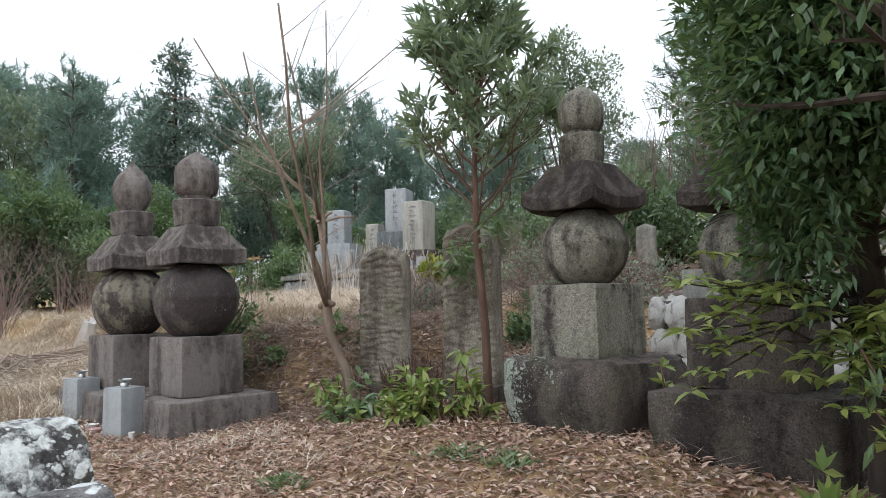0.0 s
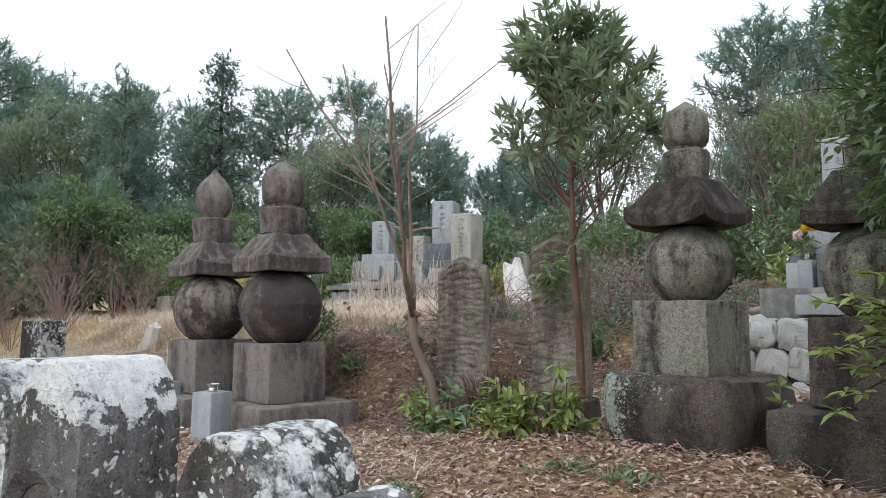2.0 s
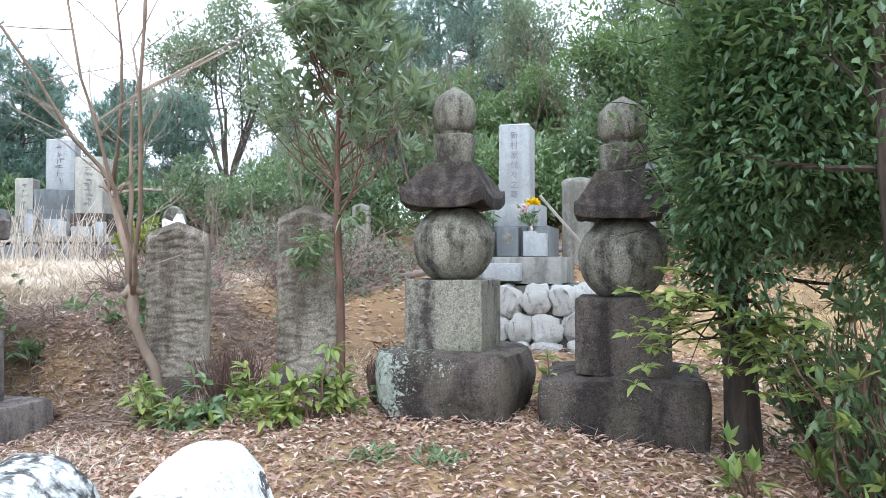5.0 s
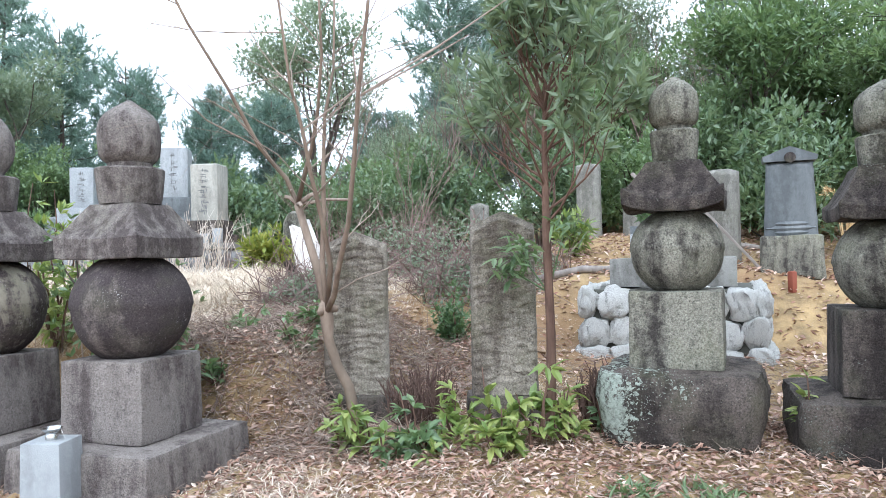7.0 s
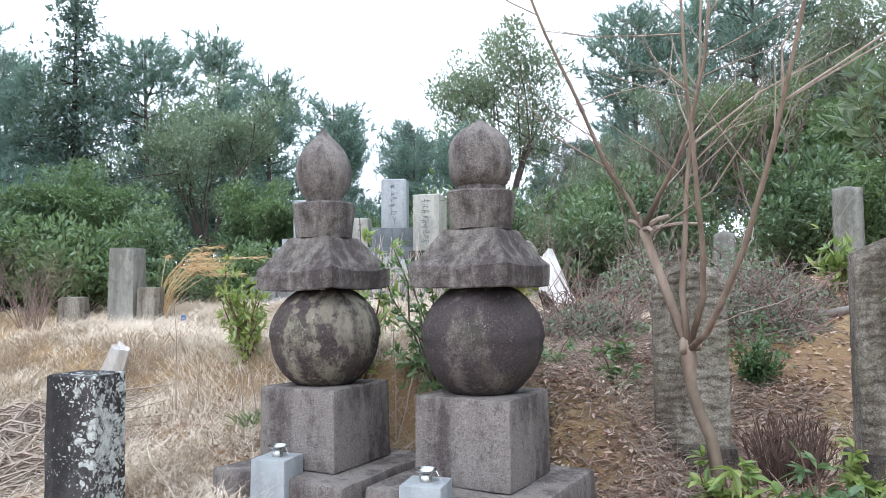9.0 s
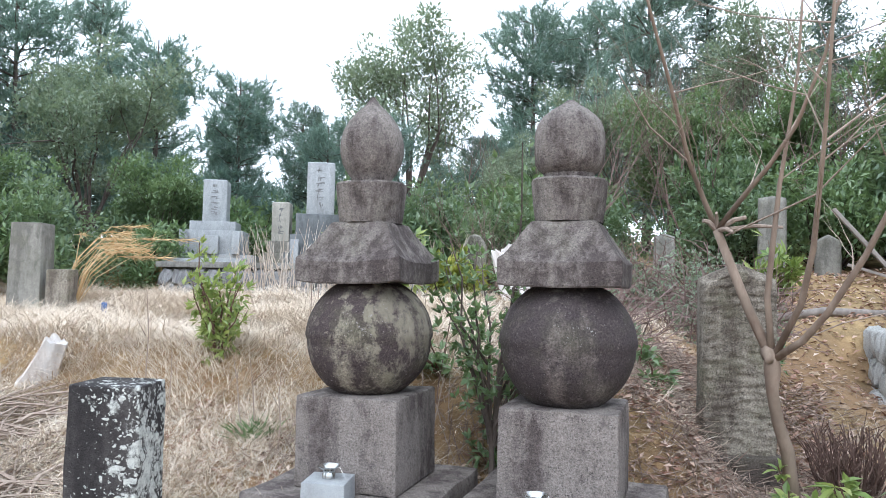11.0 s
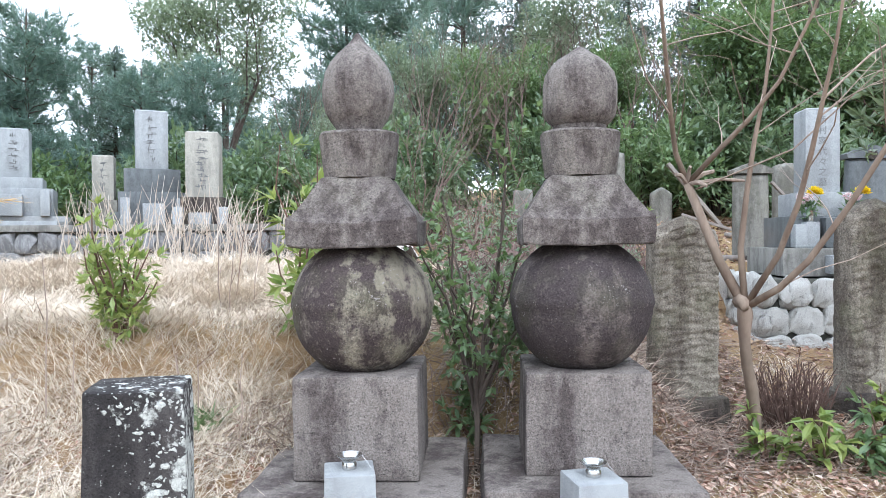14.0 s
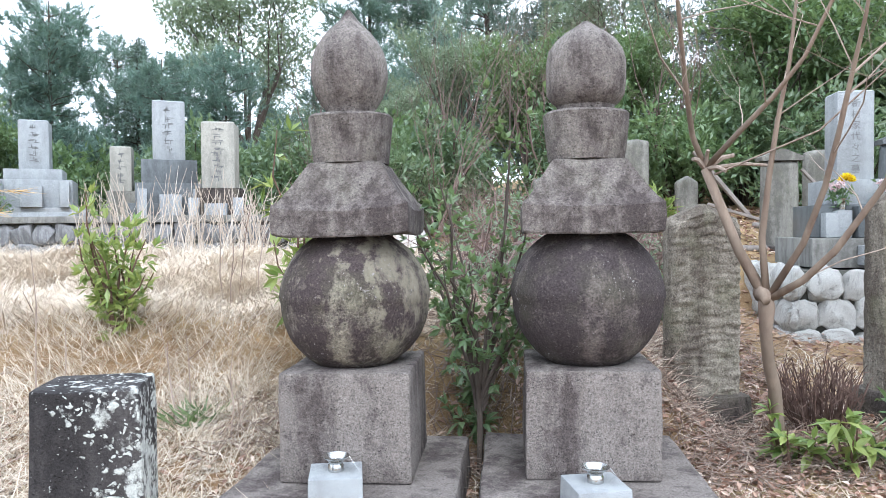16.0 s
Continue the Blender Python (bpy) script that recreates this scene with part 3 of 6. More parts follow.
def rock_plinth(xy, yaw, size, z0, z1, belly, corner, mat, label, seed):
    """A hewn boulder: undercut foot, swollen middle, shoulders sloping to a flat seat."""
    bm = bmesh.new()
    bmesh.ops.create_cube(bm, size=2.0)
    bmesh.ops.subdivide_edges(bm, edges=bm.edges[:], cuts=15, use_grid_fill=True)
    h = z1 - z0
    for v in bm.verts:
        x, y, q = v.co.x, v.co.y, (v.co.z + 1) / 2
        r = (abs(x) ** corner + abs(y) ** corner) ** (1 / corner)
        f = max(abs(x), abs(y)) / max(r, 1e-6)
        k = 1 - belly * (1 - q) ** 2.2 - 0.5 * belly * max(0.0, q - 0.62) ** 1.4 / 0.38 ** 1.4
        z = q * h - 0.07 * h * max(0.0, max(abs(x), abs(y)) - 0.55) / 0.45 * (q > 0.9)
        v.co = Vector((x * f * size[0] / 2 * k, y * f * size[1] / 2 * k, z))
    wobble(bm, 0.026, 3.2, seed)
    wobble(bm, 0.007, 17, seed + 4)
    ob = part("plinth", bm, mat, None, "", True, 50)
    ob.matrix_world = pose(xy[0], xy[1], z0, 0, 0, yaw)
    return tagged(ob, label, "plinth")


rock_plinth((1.885, 3.115), -46, (0.92, 0.9), 0.17, 0.645, 0.16, 6.0, M_PLINTH_LICHEN, "rounded rough boulder plinth with pale lichen", 6)
rock_plinth((2.64, 2.42), -42.5, (0.95, 0.89), 0.0, 0.545, 0.07, 12.0, M_PLINTH, "rough dark rectangular stone plinth", 8)


# ---- upright slabs ----
def stele_mesh(w, h, thick, shoulder, ripple, seed, taper=1.0, curve=1.0, nx=30, nz=120):
    """An upright slab with a pointed top, its front hewn in ripples."""
    bm = bmesh.new()
    sides = []
    for sgn in (-1, 1):
        rows = []
        for j in range(nz + 1):
            row = []
            for i in range(nx + 1):
                a = -1 + 2 * i / nx
                top = shoulder + (h - shoulder) * (1 - abs(a) ** curve)
                zz = top * j / nz
                k = 1 + (taper - 1) * j / nz
                edge = min(1.0, (1 - abs(a)) * 7 + 0.45) * min(1.0, (1 - j / nz) * 14 + 0.4)
                y = sgn * thick / 2 * edge
                p = Vector((a * 2.4 * w / 0.42 + seed + 0.5 * noise.noise(Vector((a * 2, zz * 5, seed))), zz * 29, sgn * 3))
                y -= ripple * (noise.noise(p) + 0.5 * noise.noise(p * 2.3)) * (1 if sgn < 0 else 0.4)
                row.append(bm.verts.new((a * w / 2 * k + 0.004 * noise.noise(Vector((zz * 9, seed, a))), y, zz)))
            rows.append(row)
        for j in range(nz):
            for i in range(nx):
                q = (rows[j][i], rows[j][i + 1], rows[j + 1][i + 1], rows[j + 1][i])
                bm.faces.new(q if sgn < 0 else q[::-1])
        sides.append(rows)
    f, b = sides
    for j in range(nz):
        bm.faces.new((f[j][0], f[j + 1][0], b[j + 1][0], b[j][0]))
        bm.faces.new((f[j + 1][nx], f[j][nx], b[j][nx], b[j + 1][nx]))
    for i in range(nx):
        bm.faces.new((f[nz][i], f[nz][i + 1], b[nz][i + 1], b[nz][i]))
        bm.faces.new((f[0][i + 1], f[0][i], b[0][i], b[0][i + 1]))
    bmesh.ops.recalc_face_normals(bm, faces=bm.faces[:])
    return bm


def stele(xy, yaw, z0, h, w, thick, shoulder, mat, label, ripple=0.008, seed=0.0, taper=1.0, curve=1.0, foot=None, foot_mat=None):
    t = thing("stone_stele", pose(xy[0], xy[1], z0, 0, 0, yaw), label, "gravestone")
    part("slab", stele_mesh(w, h, thick, shoulder, ripple, seed, taper, curve, *((30, 120) if mat is M_STELE else (10, 28))), mat, t, "", True, 60)
    if foot:
        part("foot_block", block(foot[0], foot[1], foot[2], 0.03, 0.95, 5, 0.012, 5, seed, -foot[2]), foot_mat or mat, t, "half-buried foot stone")
    return t


stele((0.42, 4.785), -27, 0.315, 1.15, 0.455, 0.16, 1.055, M_STELE, "brown hewn stone slab with a low pointed top", 0.015, 2, 1.0, 1.1, (0.54, 0.3, 0.2), M_PLINTH)
stele((1.165, 3.955), -24, 0.385, 1.175, 0.425, 0.19, 1.085, M_STELE, "tall hewn stone slab with a pointed top beside a sapling", 0.015, 7, 0.97, 1.1, (0.5, 0.32, 0.26), M_PLINTH)
stele((4.76, 6.69), -40, 1.1, 1.0, 0.42, 0.2, 1.0, M_PALE, "pale gravestone slab under a small gabled cap", 0.002, 3, 0.95, 1.0, (0.62, 0.46, 0.16), M_PLINTH)
stele((5.72, 9.55), -35, h1(5.72, 9.55) - 0.03, 2.75 - h1(5.72, 9.55), 0.4, 0.18, 2.72 - h1(5.72, 9.55), M_PALE, "tall plain flat-topped grey stone slab against shrubs", 0.004, 5, 0.97, 1.0, (0.55, 0.4, 0.12), M_PLINTH)
stele((6.1, 8.9), -35, h1(6.1, 8.9) - 0.03, 0.62, 0.34, 0.16, 0.52, M_PALE, "small pale gravestone with a pointed top", 0.003, 6, 1.0, 1.2)
stele((3.8, 9.65), -30, h1(3.8, 9.65) - 0.03, 1.1, 0.3, 0.16, 1.05, M_PALE, "narrow grey gravestone standing among bushes", 0.004, 8, 0.95)
stele((5.7, 6.67), -42, h1(5.7, 6.67) - 0.03, 2.31 - h1(5.7, 6.67), 0.42, 0.2, 2.27 - h1(5.7, 6.67), M_PALE, "tall gravestone slab with a brown-stained rounded top", 0.006, 9, 0.97, 3.0)
roofed = stele((5.86, 5.8), -44, h1(5.86, 5.8) + 0.46, 0.86, 0.56, 0.2, 0.84, M_GRANITE_DARK, "dark slate gravestone with carved gabled cap on a mossy block", 0.003, 4, 0.86, 1.0, (0.66, 0.42, 0.5), M_OLD)


def gable_cap(parent, w, d, z, mat, arch=False):
    bm = bmesh.new()
    prof = [(-w / 2, 0), (w / 2, 0), (w / 2 * 1.04, w * 0.1), (w * 0.1, w * 0.27), (0, w * 0.3), (-w * 0.1, w * 0.27), (-w / 2 * 1.04, w * 0.1)]
    f = bm.faces.new([bm.verts.new((x, -d / 2, z + h)) for x, h in prof])
    r = bmesh.ops.extrude_face_region(bm, geom=[f])
    bmesh.ops.translate(bm, vec=(0, d, 0), verts=[v for v in r["geom"] if isinstance(v, bmesh.types.BMVert)])
    bmesh.ops.recalc_face_normals(bm, faces=bm.faces[:])
    part("gabled_cap", bm, mat, parent, "", False)
    if arch:
        bm = bmesh.new()
        bmesh.ops.create_cone(bm, cap_ends=True, segments=24, radius1=w * 0.11, radius2=w * 0.11, depth=0.02)
        bmesh.ops.rotate(bm, matrix=Matrix.Rotation(radians(90), 3, "X"), verts=bm.verts)
        bmesh.ops.translate(bm, vec=(0, -d / 2 - 0.004, z + w * 0.07), verts=bm.verts)
        part("round_boss", bm, M_PLINTH, parent)


gable_cap(roofed, 0.55, 0.26, 0.84, M_GRANITE_DARK, True)
for lobe, (lw, lz) in enumerate(((0.4, 0.0), (0.52, 0.05), (0.4, 0.1))):
    box_lobe = lathe([(0.01, 0), (0.05, 0.004), (0.062, 0.03), (0.05, 0.056), (0.01, 0.06)], 20, 0.004, 9, lobe)
    for v in box_lobe.verts:
        v.co.x *= lw / 0.12
    part("lotus_moulding", box_lobe, M_GRANITE_DARK, roofed).matrix_basis = pose(0, -0.07, lz)
gab = [o for o in scene.objects if o.type == "EMPTY" and "small gabled cap" in o.get("label", "")][0]
gable_cap(gab, 0.46, 0.24, 0.995, M_PALE)

# lichen-covered stones by the path
slab("lichen_pillar", (-3.03, 4.36), -25.6, (0.285, 0.225), h1(-3.03, 4.36) - 0.08, 0.905, M_DARKPILLAR, "short blackened gravestone spotted with white lichen", "gravestone", 0.012, 0.008, 0.97, 3, 8)


def niche_stone(xy, yaw, size, z0, z1, mat, label, seed, niche=True):
    """A short headstone with a hipped top and an arched hollow in its front."""
    w, d = size
    t = thing("small_headstone", pose(xy[0], xy[1], z0, 0, 0, yaw), label, "gravestone")
    h = z1 - z0
    bm = loft([(w / 2, d / 2, 0, 0), (w / 2, d / 2, 0.35 * h, 0), (w / 2, d / 2, 0.7 * h, 0), (w / 2, d / 2, h * 0.84, 0), (w * 0.485, d / 2, h * 0.87, 0), (w * 0.36, d / 2, h * 0.945, 0), (w * 0.2, d * 0.495, h * 0.99, 0), (w * 0.1, d * 0.48, h, 0)], 14, 0.007, 7, seed)
    wobble(bm, 0.003, 31, seed)
    part("body", bm, mat, t, "", True, 22)
    if niche:
        bm = bmesh.new()
        a = [(-w * 0.27, 0.1 * h)] + [(w * 0.27 * math.cos(k), 0.66 * h + w * 0.27 * math.sin(k)) for k in np.linspace(math.pi, 0, 12)] + [(w * 0.27, 0.1 * h)]
        b = [(x * 1.28, zz * 1.06 - 0.01) for x, zz in a]
        va = [bm.verts.new((x, -d / 2 - 0.004, zz)) for x, zz in a]
        vb = [bm.verts.new((x, -d / 2 - 0.026, zz)) for x, zz in b]
        vc = [bm.verts.new((x * 1.05, -d / 2 + 0.02, zz)) for x, zz in b]
        for k in range(len(a) - 1):
            bm.faces.new((va[k], va[k + 1], vb[k + 1], vb[k]))
            bm.faces.new((vb[k], vb[k + 1], vc[k + 1], vc[k]))
        bmesh.ops.recalc_face_normals(bm, faces=bm.faces[:])
        part("arched_rim", bm, mat, t)
    return t


niche_stone((-0.185, 0.2), -24, (0.225, 0.25), h1(-0.169, 0.196) - 0.05, 0.885, M_LICHEN_WHITE, "small headstone with an arched niche, crusted white with lichen", 3)
niche_stone((-0.43, 0.3), -20, (0.235, 0.24), h1(-0.43, 0.3) - 0.05, 0.868, M_LICHEN, "narrow headstone with an arched niche, blotched with lichen", 8)
slab("flat_stone", (-1.35, 1.75), YAW, (0.42, 0.3), h1(-1.35, 1.75) - 0.03, 0.3, M_GRANITE, "low pale granite slab lying by the path", "stone", 0.02, 0.006, 0.95, 5)


def boulder(name, xy, z0, size, mat, label, seed, yaw=0, category="stone"):
    bm = bmesh.new()
    bmesh.ops.create_icosphere(bm, subdivisions=4, radius=0.5)
    for v in bm.verts:
        c = v.co
        v.co = Vector((c.x * size[0], c.y * size[1], (c.z + 0.5) * size[2]))
        v.co.x += size[0] * 0.22 * noise.noise(c * 2.2 + Vector((seed, 0, 0)))
        v.co.y += size[1] * 0.22 * noise.noise(c * 2.2 + Vector((0, seed, 5)))
        v.co.z += size[2] * 0.1 * noise.noise(c * 2.7 + Vector((4, 0, seed)))
    ob = part(name, bm, mat)
    ob.matrix_world = pose(xy[0], xy[1], z0, 0, 0, yaw)
    return tagged(ob, label, category)


niche_stone((0.25, 0.06), -30, (0.24, 0.26), h1(0.27, 0.04) - 0.05, 0.757, M_LICHEN, "low rounded headstone mottled with white and black lichen", 12, False)
niche_stone((0.44, -0.1), YAW - 4, (0.2, 0.2), h1(0.44, -0.1) - 0.05, 0.67, M_LICHEN_WHITE, "low worn headstone whitened by lichen", 17, False)
boulder("rock", (-3.75, 4.1), h1(-3.75, 4.1) - 0.05, (0.35, 0.3, 0.5), M_LICHEN, "dark rock with pale lichen patches in grass", 2.0)
boulder("rock", (-3.35, 3.75), h1(-3.35, 3.75) - 0.05, (0.3, 0.24, 0.42), M_LICHEN, "small lichen-spotted rock in dry grass", 5.0)


# ---- flower vases in front of the pair ----
def flower_vase(x, y, z1, yaw, label):
    z0 = h1(x, y) - 0.02
    t = thing("grave_vase", pose(x, y, z0, 0, 0, yaw), label, "grave vase", "vases in front of the pagodas")
    part("body", block(0.215, 0.215, z1 - z0, 0.006, 0.94, 2, 0.0), M_GRANITE, t, "tapered square granite block")
    h = z1 - z0
    cup = part("insert", lathe([(0.02, h), (0.03, h + 0.001), (0.031, h + 0.02), (0.026, h + 0.03), (0.03, h + 0.04), (0.05, h + 0.055), (0.053, h + 0.058), (0.046, h + 0.052), (0.026, h + 0.036), (0.01, h + 0.034)], 32), M_STEEL, t, "shiny steel flower cup")
    g = Geo()
    g.tube([(0.05, 0, h + 0.055), (0.07, -0.015, h + 0.03), (0.095, -0.02, h - 0.01)], [0.0012] * 3, 4)
    gpart("chain", g, M_STEEL, cup)


flower_vase(-2.135, 4.655, 0.395, YAW + 12, "grey granite flower vase with an empty steel cup")
flower_vase(-1.43, 3.97, 0.39, YAW + 14, "grey granite flower vase with an empty steel cup")


def dish(xy, r, h, mat, label, name="dish"):
    ob = part(name, lathe([(r * 0.5, 0), (r * 0.55, h * 0.1), (r * 0.92, h * 0.85), (r, h), (r * 0.93, h * 0.97), (r * 0.5, h * 0.25), (0.004, h * 0.22)], 28), mat)
    ob.matrix_world = pose(xy[0], xy[1], h1(*xy) - 0.002)
    return tagged(ob, label, name)


dish((-1.8, 4.2), 0.055, 0.05, M_PORCELAIN, "small white bowl with a pink rim by the vases", "bowl")
dish((-1.72, 4.08), 0.06, 0.04, M_PINK, "small pinkish dish on the ground", "bowl")
dish((-1.3, 3.82), 0.024, 0.075, M_PORCELAIN, "tiny white porcelain cup beside a vase", "cup")


# ---- cobble walls: shared rounded stones ----
def cobble_meshes(prefix, mat, count, seed):
    out = []
    for k in range(count):
        bm = bmesh.new()
        bmesh.ops.create_icosphere(bm, subdivisions=3, radius=0.5)
        for v in bm.verts:
            c = v.co.copy()
            s = Vector((math.copysign(abs(2 * c.x) ** 0.72 / 2, c.x), math.copysign(abs(2 * c.y) ** 0.6 / 2, c.y), math.copysign(abs(2 * c.z) ** 0.72 / 2, c.z)))
            v.co = s + 0.2 * noise.noise_vector(c * 2.5 + Vector((seed + 7.3 * k, 2, 1))) + 0.07 * noise.noise_vector(c * 7 + Vector((seed + 3.1 * k, 5, 2)))
        me = bpy.data.meshes.new(prefix)
        bm.to_mesh(me)
        bm.free()
        me.materials.append(mat)
        me.polygons.foreach_set("use_smooth", [True] * len(me.polygons))
        out.append(me)
    return out


COBBLES = cobble_meshes("boulder", M_COBBLE, 6, 1.0)
COBBLES_GREY = cobble_meshes("boulder", M_COBBLE_GREY, 5, 9.0)


def cobble_face(parent, x0, x1, y, z0, z1, size, meshes, rng, along="x"):
    """Rows of rounded stones set in a face, in the parent's own axes."""
    rows = max(1, round((z1 - z0) / size))
    rh = (z1 - z0) / rows
    for r in range(rows):
        x = x0 - (0.3 * size if r % 2 else 0)
        while x < x1:
            wd = size * rng.uniform(0.82, 1.2)
            a, b = max(x, x0), min(x + wd, x1)
            if b - a > 0.35 * size:
                ob = new("boulder", meshes[rng.randint(len(meshes))])
                ob.parent = parent
                c = ((a + b) / 2, y, z0 + (r + 0.5) * rh + rng.uniform(-0.02, 0.02)) if along == "x" else (y, (a + b) / 2, z0 + (r + 0.5) * rh)
                ob.matrix_basis = Matrix.LocRotScale(c, Euler((rng.uniform(-0.2, 0.2), rng.uniform(-0.35, 0.35), 0 if along == "x" else math.pi / 2)), ((b - a) * 1.04, size * 0.55, rh * 1.06))
            x += wd


def box_part(name, w, d, z0, z1, mat, parent, x=0.0, y=0.0, label="", bevel=0.006, top=1.0):
    bm = block(w, d, z1 - z0, bevel, top, 0, 0, z0=z0)
    bmesh.ops.translate(bm, vec=(x, y, 0), verts=bm.verts)
    return part(name, bm, mat, parent, label, True, 30)


def strokes(parent, x, y, z1, z0, w, rows, rng, mat=M_ENGRAVE):
    """Unreadable engraved writing: short bars down the face."""
    step = (z1 - z0) / rows
    for k in range(rows):
        g = Geo()
        zc = z1 - (k + 0.5) * step
        for q in range(rng.randint(5, 8)):
            cx, cz = x + rng.uniform(-0.2, 0.2) * w, zc + rng.uniform(-0.3, 0.3) * step
            lx, lz = (rng.uniform(0.22, 0.42) * w, 0.009) if rng.rand() < 0.5 else (0.01, rng.uniform(0.3, 0.62) * step)
            g.add([(cx - lx / 2, y, cz - lz / 2), (cx + lx / 2, y, cz - lz / 2), (cx + lx / 2, y, cz + lz / 2), (cx - lx / 2, y, cz + lz / 2)], [(0, 1, 2, 3)])
        tagged(gpart("engraved_sign", g, mat, parent), "", "", "", "stuff")


RG = np.random.RandomState(5)


def granite_cap(bm_w, z, h):
    return loft([(bm_w / 2, bm_w / 2, z, 0), (bm_w / 2 * 0.9, bm_w / 2 * 0.9, z + h * 0.7, 0), (bm_w * 0.2, bm_w * 0.2, z + h, 0)], 2)


# the flower-decked grave on a boulder base
fy = -44.6
wall_f = thing("boulder_base", pose(3.93, 5.5, 0.27, 0, 0, fy), "pale boulder retaining base with dark joints under a grave", "wall", "", "structure")
box_part("core", 1.5, 1.42, -0.1, 0.66, M_MORTAR, wall_f)
for a, b, y, al in ((-0.82, 0.82, -0.72, "x"), (-0.78, 0.78, -0.76, "y"), (-0.78, 0.78, 0.76, "y")):
    cobble_face(wall_f, a, b, y, 0.13, 0.68, 0.285, COBBLES, RG, al)
    cobble_face(wall_f, a, b, y - 0.05 if al == "x" else y * 1.06, -0.06, 0.13, 0.3, COBBLES, RG, al)
slab("concrete_apron", (sw(4.02, 2.55)[0] - 0.02, sw(4.02, 2.55)[1] + 0.08), fy, (2.2, 2.1), 0.2, 0.29, M_CONCRETE, "worn concrete slab round the boulder base", "slab", 0.012, 0.004, 0.99, 7, 4)
tomb = thing("family_grave", pose(3.93, 5.5, 0.95, 0, 0, fy), "tall granite family grave with yellow chrysanthemums", "gravestone")
box_part("plinth_course", 1.12, 1.1, 0.0, 0.265, M_CONCRETE, tomb, 0, -0.05, "rain-streaked concrete course")
box_part("lower_course", 0.8, 0.75, 0.27, 0.58, M_GRANITE_DARK, tomb, 0, 0.08)
box_part("middle_course", 0.56, 0.54, 0.583, 0.82, M_GRANITE, tomb, 0, 0.1)
shaft = box_part("pillar", 0.33, 0.33, 0.823, 1.66, M_GRANITE, tomb, 0, 0.08, "polished grey granite pillar")
part("pillar_top", granite_cap(0.33, 0, 0.025), M_GRANITE, tomb).matrix_basis = pose(0, 0.08, 1.661)
censer = box_part("incense_box", 0.22, 0.14, 0.27, 0.56, M_GRANITE_DARK, tomb, 0, -0.37, "dark block with a round crest")
box_part("offering_step", 0.36, 0.2, 0.03, 0.2, M_GRANITE, tomb, 0, -0.66)
crest = lathe([(0.055, 0), (0.055, 0.004), (0.045, 0.005), (0.045, 0.002), (0.02, 0.002), (0.02, 0.006), (0.004, 0.006)], 28)
part("crest", crest, M_PALE, censer, "round carved crest").matrix_basis = pose(0, -0.441, 0.45, 90, 0, 0)
for x in (-0.22, 0.22):
    box_part("vase_post", 0.13, 0.13, 0.27, 0.52, M_GRANITE, tomb, x, -0.36)
for x in (-0.33, 0.33):
    box_part("wing_stone", 0.11, 0.3, 0.27, 0.5, M_GRANITE, tomb, x, -0.28)
for k, ch in enumerate("新村家代々之墓"):
    cu = bpy.data.curves.new("engraved_sign", "FONT")
    cu.body, cu.size, cu.align_x, cu.align_y, cu.extrude = ch, 0.088, "CENTER", "CENTER", 0.0006
    cu.materials.append(M_ENGRAVE)
    ob = new("engraved_sign", cu)
    ob.parent = shaft
    ob.matrix_basis = pose(0, 0.08 - 0.166, 1.55 - 0.105 * k, 90, 0, 0)


def bouquet(x, y, z, yaw, label):
    t = thing("flower_bouquet", pose(x, y, z, 0, 0, yaw), label, "flowers", "flowers on the family grave")
    part("vase_cup", lathe([(0.025, 0), (0.032, 0.02), (0.024, 0.05), (0.036, 0.09), (0.044, 0.11), (0.034, 0.1), (0.01, 0.09)], 24), M_STEEL, t, "metal flower cup")
    rng = np.random.RandomState(int(abs(x * 100)))
    g = Geo()
    n = 260
    d = rng.normal(size=(n, 3))
    d[:, 2] = np.abs(d[:, 2]) * 0.9
    d /= np.linalg.norm(d, axis=1, keepdims=True)
    g.leaves(np.array([0.03, -0.02, 0.27]) + 0.03 * d, d, 0.05, 0.022, rng)
    gpart("yellow_bloom", g, M_PETAL_Y, t, "round yellow chrysanthemum")
    for q, (px, py, pz) in enumerate(((-0.07, -0.02, 0.21), (-0.04, -0.07, 0.24), (-0.09, 0.02, 0.25))):
        g = Geo()
        d = rng.normal(size=(70, 3))
        d /= np.linalg.norm(d, axis=1, keepdims=True)
        g.leaves(np.array([px, py, pz]) + 0.012 * d, d, 0.035, 0.014, rng)
        gpart("small_bloom", g, M_PETAL_W, t, "small pink and white bloom")
    g = Geo()
    for q in range(6):
        g.tube([(0, 0, 0.09), (rng.uniform(-0.08, 0.04), rng.uniform(-0.05, 0.03), rng.uniform(0.2, 0.26))], [0.004, 0.002], 4)
    d = rng.normal(size=(60, 3)) + np.array([0, 0, 0.6])
    g.leaves(np.array([-0.02, 0, 0.13]) + 0.05 * rng.normal(size=(60, 3)), d, 0.09, 0.03, rng)
    gpart("leafage", g, M_LEAF_DARK, t)


mt = tomb.matrix_world
for x in (-0.22, 0.22):
    p = mt @ Vector((x, -0.36, 0.521))
    bouquet(p.x, p.y, p.z, fy, "yellow chrysanthemum with small pink and white flowers")

